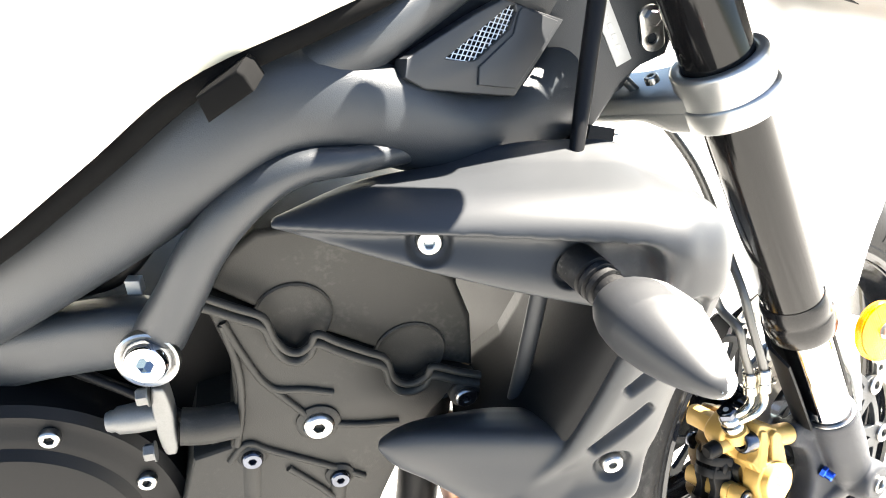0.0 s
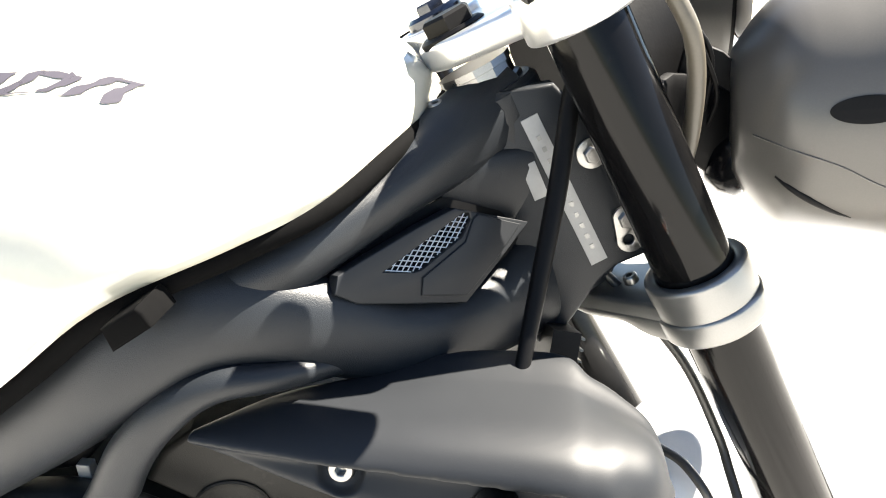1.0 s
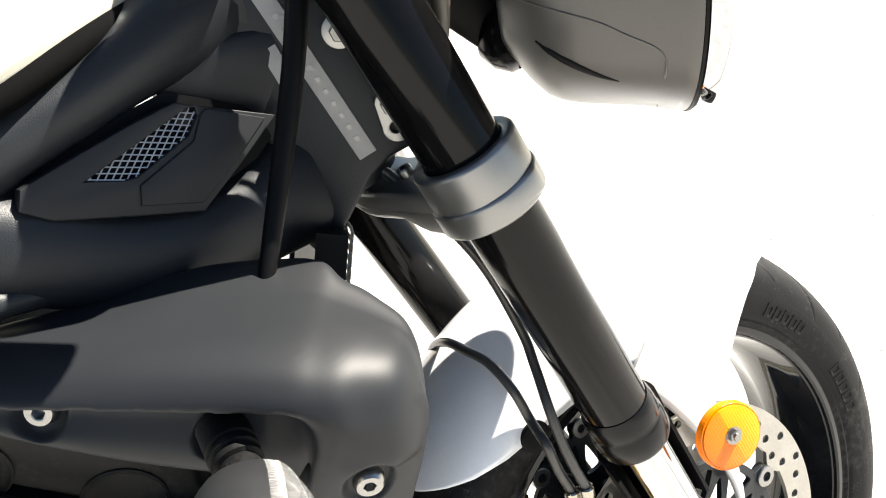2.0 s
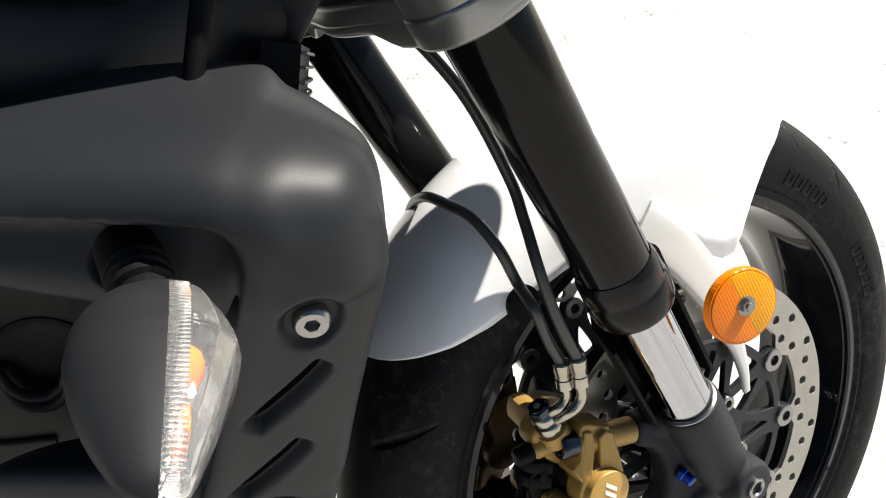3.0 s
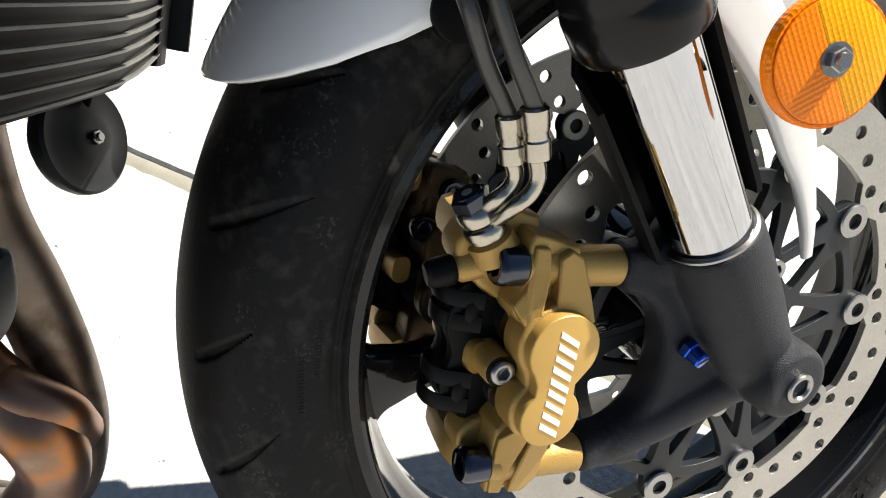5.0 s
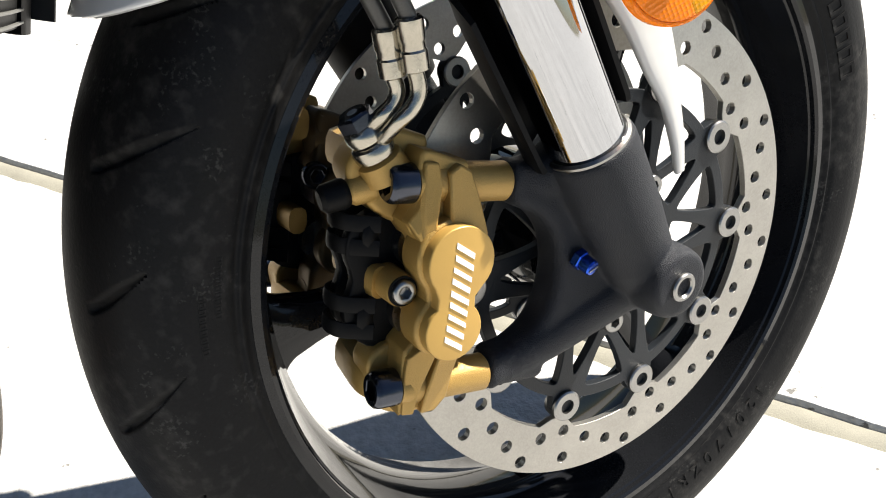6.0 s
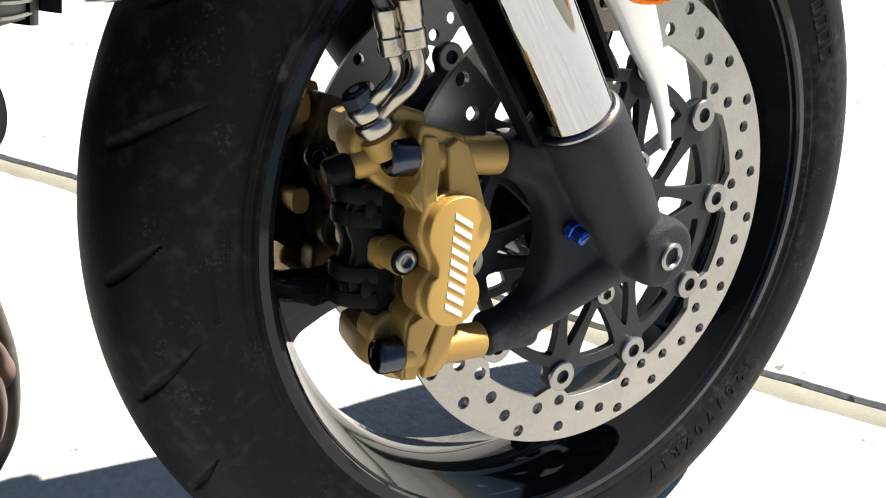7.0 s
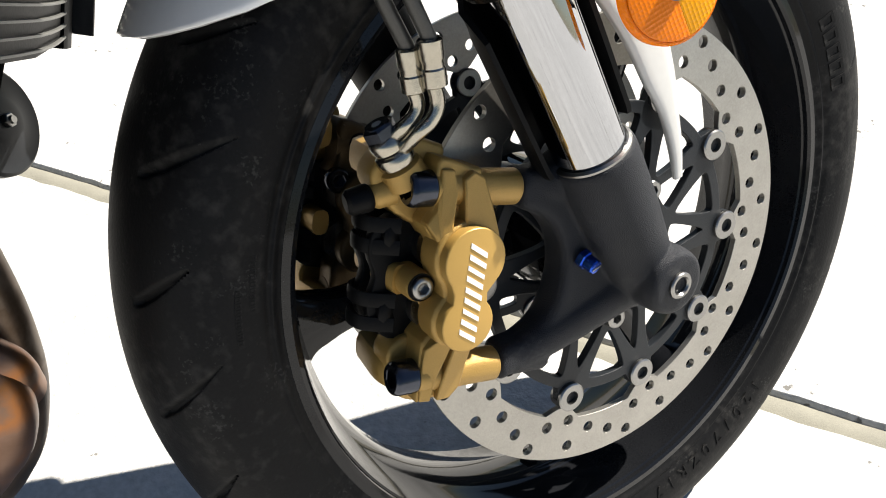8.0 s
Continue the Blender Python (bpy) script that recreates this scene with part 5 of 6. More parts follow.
def build_shroud():
    # sections from the inner top edge over the shoulder and the overhanging crease to the fluted underside
    U = [(-0.098, (0.378, 0.6845), (0.376, 0.6855), (0.374, 0.686), (0.372, 0.686), (0.37, 0.6855), (0.369, 0.6845), (0.3686, 0.6847), (0.3686, 0.6823), (0.369, 0.6825), (0.37, 0.682), (0.371, 0.6815), (0.373, 0.681), (0.378, 0.682)),
         (-0.055, (0.41, 0.69), (0.402, 0.692), (0.396, 0.6930), (0.386, 0.6925), (0.374, 0.6905), (0.3655, 0.6870), (0.3630, 0.6838), (0.3632, 0.6826), (0.367, 0.6805), (0.3705, 0.6770), (0.3672, 0.671), (0.371, 0.668), (0.405, 0.67)),
         (-0.008, (0.441, 0.6845), (0.42, 0.691), (0.402, 0.6940), (0.384, 0.6950), (0.3705, 0.6930), (0.3610, 0.6885), (0.3575, 0.6848), (0.3578, 0.6836), (0.365, 0.6812), (0.3712, 0.6745), (0.3625, 0.661), (0.367, 0.655), (0.4, 0.66)),
         (0.04, (0.466, 0.687), (0.432, 0.692), (0.404, 0.6945), (0.384, 0.6960), (0.3695, 0.6937), (0.3600, 0.6880), (0.3565, 0.6832), (0.3567, 0.6820), (0.364, 0.6795), (0.3712, 0.6720), (0.3615, 0.652), (0.366, 0.641), (0.4, 0.645)),
         (0.086, (0.472, 0.687), (0.436, 0.691), (0.406, 0.6940), (0.385, 0.6952), (0.3698, 0.6925), (0.3600, 0.6858), (0.3567, 0.6798), (0.3570, 0.6786), (0.366, 0.6755), (0.3745, 0.6670), (0.3635, 0.643), (0.368, 0.6285), (0.4, 0.63)),
         (0.114, (0.47, 0.685), (0.437, 0.689), (0.408, 0.6925), (0.386, 0.6935), (0.3702, 0.6905), (0.3603, 0.6835), (0.3567, 0.6775), (0.3570, 0.6763), (0.367, 0.6730), (0.3760, 0.6640), (0.3655, 0.640), (0.370, 0.622), (0.4, 0.62)),
         (0.1255, (0.458, 0.679), (0.434, 0.685), (0.409, 0.690), (0.387, 0.6912), (0.371, 0.6880), (0.3610, 0.6810), (0.3570, 0.6735), (0.3562, 0.6700), (0.3560, 0.664), (0.3560, 0.656), (0.3560, 0.640), (0.378, 0.612), (0.4, 0.61)),
         (0.1355, (0.455, 0.674), (0.432, 0.681), (0.409, 0.687), (0.388, 0.6890), (0.373, 0.6860), (0.3630, 0.6790), (0.3585, 0.6715), (0.3572, 0.6680), (0.3565, 0.661), (0.3562, 0.652), (0.3565, 0.632), (0.376, 0.606), (0.4, 0.605)),
         (0.1444, (0.449, 0.671), (0.43, 0.677), (0.409, 0.6835), (0.391, 0.6855), (0.377, 0.6825), (0.3680, 0.6755), (0.3632, 0.6680), (0.3615, 0.6645), (0.3600, 0.657), (0.3590, 0.646), (0.3600, 0.630), (0.379, 0.612), (0.4, 0.612)),
         (0.1572, (0.439, 0.666), (0.424, 0.671), (0.407, 0.6770), (0.393, 0.6785), (0.382, 0.6755), (0.3745, 0.6690), (0.3705, 0.6620), (0.3690, 0.6588), (0.3675, 0.651), (0.3665, 0.643), (0.3690, 0.632), (0.3865, 0.622), (0.407, 0.620)),
         (0.1648, (0.424, 0.66), (0.414, 0.664), (0.402, 0.6680), (0.393, 0.6685), (0.386, 0.6660), (0.3810, 0.6605), (0.3780, 0.6545), (0.3768, 0.6515), (0.3755, 0.645), (0.3750, 0.638), (0.3785, 0.630), (0.393, 0.624), (0.408, 0.622)),
         (0.1688, (0.404, 0.652), (0.4, 0.654), (0.396, 0.655), (0.392, 0.655), (0.389, 0.654), (0.3868, 0.651), (0.3855, 0.6485), (0.3850, 0.6460), (0.3845, 0.642), (0.385, 0.637), (0.390, 0.629), (0.402, 0.624), (0.401, 0.622))]
    up = loft([[(x + 0.0045 * min(1, max(0, (x - 0.112) / 0.045)), y, z) for y, z in s] for x, *s in U])
    # the front panel, running down and back, its front edge rolled inwards
    V = [(0.660, 0.1255, 0.1750, 0.3545, 0.036), (0.642, 0.1205, 0.1760, 0.3522, 0.0400), (0.622, 0.1130, 0.1725, 0.3505, 0.0385), (0.590, 0.1025, 0.1635, 0.3490, 0.0355), (0.550, 0.0890, 0.1525, 0.3480, 0.0315), (0.520, 0.0760, 0.1455, 0.3480, 0.0255),
         (0.502, 0.058, 0.1400, 0.3485, 0.0222), (0.490, 0.046, 0.1378, 0.3470, 0.0210), (0.477, 0.034, 0.1355, 0.3398, 0.0230), (0.467, 0.026, 0.1335, 0.3370, 0.0240), (0.460, 0.026, 0.131, 0.3420, 0.0230), (0.457, 0.034, 0.126, 0.3540, 0.014)]
    # the lower edge climbs towards the front
    rise = lambda x, z: z + 0.20 * (x - 0.085) * min(1, max(0, (0.53 - z) / 0.06))
    panel = loft([[(x, yy, rise(x, z)) for x, yy in ((x0 + 0.014, y + 0.034), (x0 + 0.002, y + 0.014), (x0 + 0.001, y + 0.003), (x0 + 0.009, y + 0.0005), (x0 + (x1 - x0) * 0.32, y + 0.0045), (x0 + (x1 - x0) * 0.60, y + e * 0.30), (x1 - 0.010, y + e * 0.60), (x1 - 0.0005, y + e), (x1 - 0.012, y + e + 0.016), (x0 + (x1 - x0) * 0.5, y + 0.050))] for z, x0, x1, y, e in V])
    blade = loft([[(x, y, z) for y, z in s] for x, s in (
        (-0.046, [(0.376, 0.508), (0.371, 0.513), (0.366, 0.512), (0.367, 0.508), (0.374, 0.506)]),
        (-0.034, [(0.39, 0.506), (0.370, 0.520), (0.361, 0.511), (0.366, 0.493), (0.39, 0.490)]),
        (-0.012, [(0.40, 0.506), (0.369, 0.525), (0.358, 0.508), (0.364, 0.481), (0.40, 0.477)]),
        (0.03, [(0.41, 0.504), (0.368, 0.527), (0.355, 0.506), (0.352, 0.463), (0.40, 0.449)]),
        (0.07, [(0.41, 0.504), (0.366, 0.528), (0.353, 0.508), (0.349, 0.458), (0.40, 0.449)]),
        (0.10, [(0.41, 0.504), (0.37, 0.525), (0.357, 0.508), (0.362, 0.462), (0.40, 0.455)]))])
    sh = part("radiator_shroud", bm_of(up, panel, blade), M_PLASTIC, bike, "satin black plastic radiator shroud", None, 60)
    # one moulding: the pieces grown together and their joins softened
    md = sh.modifiers.new("moulding", "REMESH")
    md.mode, md.voxel_size, md.use_smooth_shade = "VOXEL", 0.0012, True
    md = sh.modifiers.new("soft", "SMOOTH")
    md.factor, md.iterations = 0.5, 36
    moulded = bpy.data.meshes.new_from_object(sh.evaluated_get(bpy.context.evaluated_depsgraph_get()))
    sh.modifiers.clear()
    sh.data = moulded
    skin = bmesh.new()
    skin.from_mesh(moulded)
    tree = BVHTree.FromBMesh(skin)

    def on_skin(p, d=Vector((0, 1, 0))):
        hit, nrm, _, _ = tree.ray_cast(Vector(p) - d * 0.1, d)
        if nrm.dot(d) > 0:
            nrm = -nrm
        return hit, nrm
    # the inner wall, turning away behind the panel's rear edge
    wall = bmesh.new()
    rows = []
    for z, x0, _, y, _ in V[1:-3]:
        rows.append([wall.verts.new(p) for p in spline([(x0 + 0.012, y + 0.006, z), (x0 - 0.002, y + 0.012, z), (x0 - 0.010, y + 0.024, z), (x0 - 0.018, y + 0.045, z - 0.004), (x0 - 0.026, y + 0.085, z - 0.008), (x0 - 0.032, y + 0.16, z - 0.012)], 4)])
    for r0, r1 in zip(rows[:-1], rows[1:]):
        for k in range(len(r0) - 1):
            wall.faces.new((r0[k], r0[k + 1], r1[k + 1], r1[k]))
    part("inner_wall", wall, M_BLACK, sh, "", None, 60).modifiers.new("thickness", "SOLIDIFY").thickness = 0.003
    ease = lambda v: (lambda q: q * q * (3 - 2 * q))(min(1.0, max(0.0, v)))
    # countersunk bolts
    sinks = []
    for at, r in (((-0.008, 0.360, 0.672), 0.0082), ((0.0735, 0.354, 0.654), 0.0062), ((0.1462, 0.363, 0.6270), 0.0080), ((0.1122, 0.354, 0.505), 0.0080)):
        p, nrm = on_skin(at)
        nrm = (nrm + Vector((0.05, -1, 0.05))).normalized()
        sinks.append((p, nrm, r))
        part("shroud_bolt", socket_bolt(r, 0.006, r * 0.42, 0.6), M_STEEL, sh, "", aim(p - nrm * 0.0048, nrm), 40)
    # two slanting vents: a deep groove with a steep upper side and a long ramp below it
    vents = []
    for a, b in (((0.1474, 0.3625, 0.6020), (0.1125, 0.3482, 0.5735)), ((0.1319, 0.3597, 0.5556), (0.0956, 0.3463, 0.5226))):
        a, b = Vector(a), Vector(b)
        d = (b - a).normalized()
        s = Vector((0, -1, 0)).cross(d).normalized()
        vents.append((a, b, d, s if s.z > 0 else -s))
    for v in moulded.vertices:
        co = v.co.copy()
        if co.y > 0.385:
            continue
        for p, nrm, r in sinks:
            q = co - p
            h = q.dot(nrm)
            if abs(h) < 0.012:
                v.co -= nrm * 0.0047 * ease((1.85 * r - (q - nrm * h).length) / (0.6 * r))
        for a, b, d, s in vents:
            f = (co - a).dot(d) / (b - a).length
            if -0.1 < f < 1.1:
                w = (co - a.lerp(b, f)).dot(s)
                ends = ease((f + 0.03) / 0.10) * ease((1.03 - f) / 0.10)
                across = ease((0.0062 - w) / 0.0042) * ease((w + 0.0085) / 0.0080)
                v.co.y += 0.0078 * ends * across
    # a near-black strip on each groove's floor paints its deep shade
    for a, b, d, s in vents:
        slot = bmesh.new()
        rows = []
        for i in range(15):
            f = 0.04 + 0.92 * i / 14
            wide = 0.0016 * min(1.0, 0.15 + 6 * (f - 0.04), 0.15 + 6 * (0.96 - f))
            rows.append([slot.verts.new(on_skin(a.lerp(b, f) + s * (0.0005 + wide * k))[0] + Vector((0, 0.0068, 0))) for k in (-1, 0, 1)])
        for r0, r1 in zip(rows[:-1], rows[1:]):
            for k in (0, 1):
                slot.faces.new((r0[k], r0[k + 1], r1[k + 1], r1[k]))
        part("vent_shade", slot, M_SLOTSHADE, sh, "dark strip painting the shade at the bottom of a slanting vent", None, 60)


build_shroud()

# ---- engine ----
EF = basis((-0.146, 0.387, 0.618), (0.9726, 0.2325, 0), (-0.2325, 0.9726, 0), (0, 0, 1))   # x along the bike, y to the left


def build_engine():
    head = [(-0.006, -0.003), (0.03, -0.026), (0.036, -0.042), (0.048, -0.052), (0.058, -0.043), (0.092, -0.064), (0.11, -0.075), (0.115, -0.09), (0.128, -0.096), (0.14, -0.087), (0.168, -0.1), (0.155, -0.113), (0.125, -0.15), (0.100, -0.21),
            (0.07, -0.30), (-0.09, -0.30), (-0.05, -0.18), (-0.035, -0.136), (-0.008, -0.13), (-0.001, -0.108), (0.004, -0.05)]
    eng = part("engine", bm_of(slab([head], -0.26, -0.004, 0.004)), M_ENGINE, bike, "black painted engine with cast covers", EF, 30)
    cover = [(-0.003, 0.004), (0.012, 0.026), (0.032, 0.040), (0.07, 0.041), (0.104, 0.026), (0.14, 0.005), (0.160, -0.015), (0.1725, -0.052), (0.175, -0.099), (0.14, -0.085), (0.128, -0.093), (0.116, -0.087), (0.111, -0.073), (0.092, -0.061), (0.059, -0.040), (0.048, -0.049), (0.038, -0.039), (0.033, -0.024)]
    part("cam_cover", bm_of(slab([cover], -0.24, -0.012, 0.005, 3)), M_ENGINE, eng, "", EF, 30)
    # the joint's lip, with its two half-round dips
    joint = [(-0.004, 0.009), (0.015, -0.003), (0.030, -0.0130), (0.0345, -0.030), (0.0405, -0.0415), (0.049, -0.0455), (0.0575, -0.0405), (0.0625, -0.0325), (0.075, -0.0415), (0.092, -0.0525), (0.107, -0.0625), (0.1105, -0.078), (0.117, -0.087),
             (0.127, -0.089), (0.136, -0.084), (0.141, -0.077), (0.158, -0.085), (0.175, -0.092)]
    part("joint_lip", tube([(x, -0.005, z) for x, z in joint], 0.0026, 10, 6, flat=1.3), M_ENGINE, eng, "", EF, 60)
    part("head_lip", tube([(x - 0.001, -0.0035, z - 0.0078) for x, z in joint], 0.0034, 10, 6, flat=1.5), M_ENGINE, eng, "", EF, 60)
    for x, z, r in ((0.049, -0.027, 0.0265), (0.127, -0.074, 0.0265)):
        dome = turned([(r, -0.004), (r, 0.0008), (r * 0.95, 0.0018), (r * 0.90, 0.0010), (r * 0.8, 0.0008)], 40)
        part("cam_boss", bm_of((dome, Matrix.Translation((x, 0.0115, z)) @ pose(0, 0, 0, 90))), M_ENGINE, eng, "", EF, 40)
    # cast ribs
    ribs = bmesh.new()
    for pts in ([(0.004, 0, -0.018), (0.012, 0, -0.045), (0.026, 0, -0.078), (0.05, 0, -0.086), (0.069, 0, -0.093)], [(0.003, 0, -0.02), (0.008, 0, -0.06), (0.004, 0, -0.10), (-0.003, 0, -0.128)],
                [(0.026, 0, -0.078), (0.045, 0, -0.105), (0.056, 0, -0.119)], [(0.056, 0, -0.119), (0.085, 0, -0.128), (0.115, 0, -0.132)], [(-0.01, 0, -0.143), (0.004, 0, -0.128), (0.02, 0, -0.139), (0.064, 0, -0.168), (0.086, 0, -0.184)], [(0.03, 0, -0.16), (0.05, 0, -0.185), (0.06, 0, -0.2)]):
        tube([(x, 0.003, z) for x, _, z in pts], 0.0028, 8, 5, ribs)
    part("casting_ribs", ribs, M_ENGINE, eng, "", EF, 60)
    for x, z, r, mat in ((0.056, -0.119, 0.0115, M_STEEL), (0.006, -0.1405, 0.008, M_BOLT), (0.067, -0.177, 0.008, M_BOLT), (0.166, -0.115, 0.0085, M_STEEL)):
        part("cover_bolt", bm_of((socket_bolt(r, 0.006, r * 0.4, 0.4), Matrix.Translation((x, 0.002, z)) @ pose(0, 0, 0, 90))), mat, eng, "", EF, 35)
        part("bolt_boss", bm_of((turned([(r * 1.5, -0.02), (r * 1.4, 0.0), (r * 1.1, 0.002)], 24), Matrix.Translation((x, 0.002, z)) @ pose(0, 0, 0, 90))), M_ENGINE, eng, "", EF, 40)
    for x, z in ((0.006, -0.1405), (0.067, -0.177)):
        part("bolt_column", tube([(x, 0.012, z), (x - 0.004, 0.012, z - 0.03), (x - 0.012, 0.013, z - 0.1)], 0.0105, 14, 4), M_ENGINE, eng, "", EF, 50)
    # water fitting: aluminium body with a hose stub and two bolts
    fit = bmesh.new()
    turned([(0.010, 0), (0.0105, 0.012), (0.0095, 0.022), (0.0075, 0.024), (0.0075, 0.026), (0.0062, 0.028)], 24, "X", (0, 0, 0), fit)
    bmesh.ops.transform(fit, matrix=Matrix.Translation((-0.046, 0.004, -0.087)) @ Matrix.Diagonal((-1.3, 1, 1, 1)), verts=fit.verts)
    wf = part("water_fitting", fit, M_FITTING, eng, "bare aluminium water fitting", EF, 40)
    part("flange", bm_of(slab([spline([(-0.048, -0.060), (-0.043, -0.058), (-0.039, -0.062), (-0.038, -0.088), (-0.041, -0.114), (-0.045, -0.118), (-0.050, -0.114), (-0.051, -0.088)], 4, True)], -0.012, 0.006, 0.002)), M_FITTING, eng, "", EF, 40)
    part("stub", tube([(-0.036, 0.0, -0.098), (-0.02, 0.0, -0.101), (0.0, 0.004, -0.104)], 0.013, 18, 5), M_ENGINE, eng, "", EF, 50)
    for x, z in ((-0.0545, -0.063), (-0.060, -0.113)):
        part("fitting_bolt", bm_of((hex_nut(0.006, 0.007), Matrix.Translation((x + 0.004, -0.004, z)) @ pose(0, 0, 0, 0, -90)), (turned([(0.0072, 0), (0.0072, 0.001)], 16), Matrix.Translation((x + 0.005, -0.004, z)) @ pose(0, 0, 0, 0, -90))), M_FITTING, eng, "", EF, 30)
    # clutch cover, behind and below
    cm = EF @ Matrix.Translation((-0.165, 0.01, -0.19)) @ pose(0, 0, 0, 90)
    cl = turned([(0.118, -0.05), (0.118, -0.012), (0.112, -0.006), (0.104, -0.005), (0.098, -0.001), (0.090, 0.0), (0.084, 0.006), (0.062, 0.010), (0.03, 0.012)], 72)
    part("clutch_cover", cl, M_BLACK, eng, "round black clutch cover", cm, 30)
    for a in (65, 20, 110):
        part("clutch_bolt", socket_bolt(0.0072, 0.006, 0.0036), M_STEEL, eng, "", cm @ Matrix.Translation((0.100 * math.cos(radians(a)), 0.100 * math.sin(radians(a)), -0.004)), 35)
    # a dark hose running down in front of the cylinders
    part("sump_hose", tube([(-0.012, 0.462, 0.480), (-0.020, 0.458, 0.420), (-0.026, 0.456, 0.360), (-0.034, 0.456, 0.290)], 0.0185, 20, 6), M_BLACK, eng, "matt black hose in front of the engine", None, 50)
    # the engine's dark bulk behind, down to the sump
    bulk = loft([[(-0.42, -0.10, z0), (e, -0.10, z0), (e + 0.01, -0.22, z0), (e - 0.01, -0.33, z0), (-0.42, -0.33, z0), (-0.44, -0.22, z0)] for z0, e in ((-0.05, 0.13), (-0.16, 0.12), (-0.24, 0.06), (-0.32, -0.05), (-0.40, -0.06), (-0.44, -0.07))])
    bmesh.ops.transform(bulk, matrix=Matrix.Diagonal((1, -1, 1, 1)), verts=bulk.verts)
    part("crankcase", bulk, M_BLACK, eng, "", EF, 40)
    return eng


build_engine()


# ---- cables and wiring by the frame ----
def build_cables():
    part("cable_sleeve", tube([(0.117, 0.556, 0.868), (0.110, 0.545, 0.832), (0.104, 0.520, 0.785), (0.095, 0.487, 0.736), (0.086, 0.452, 0.688)], (0.0062, 0.0066, 0.0066, 0.006, 0.005), 16, 6), M_BLACK, bike, "black sleeved cable running down beside the frame", None, 50)
    part("clutch_cable", tube([(-0.27, 0.41, 0.548), (-0.21, 0.40, 0.525), (-0.17, 0.398, 0.49), (-0.15, 0.40, 0.44), (-0.145, 0.41, 0.38)], 0.0042, 10, 8), M_BLACK, bike, "black cable above the clutch cover", None, 50)
    loom = part("wiring", tube([(-0.26, 0.44, 0.59), (-0.22, 0.425, 0.612), (-0.195, 0.42, 0.637), (-0.18, 0.43, 0.66)], 0.0055, 10, 6), M_BLACK, bike, "taped wiring with small connectors", None, 50)
    for at, sz, mat in (((-0.203, 0.412, 0.615), (0.010, 0.008, 0.011), M_LABEL), ((-0.207, 0.406, 0.606), (0.005, 0.005, 0.004), M_YELLOW), ((-0.213, 0.41, 0.634), (0.012, 0.004, 0.003), M_TEAL)):
        b = bmesh.new()
        bmesh.ops.create_cube(b, size=1, matrix=Matrix.Translation(at) @ Matrix.Diagonal((*sz, 1)))
        part("connector", b, mat, loom, "", None, bevel=0.0008)


M_YELLOW = material("yellow_plastic", (0.7, 0.5, 0.03), 0.4)
M_TEAL = material("teal_plastic", (0.02, 0.3, 0.28), 0.4)
build_cables()


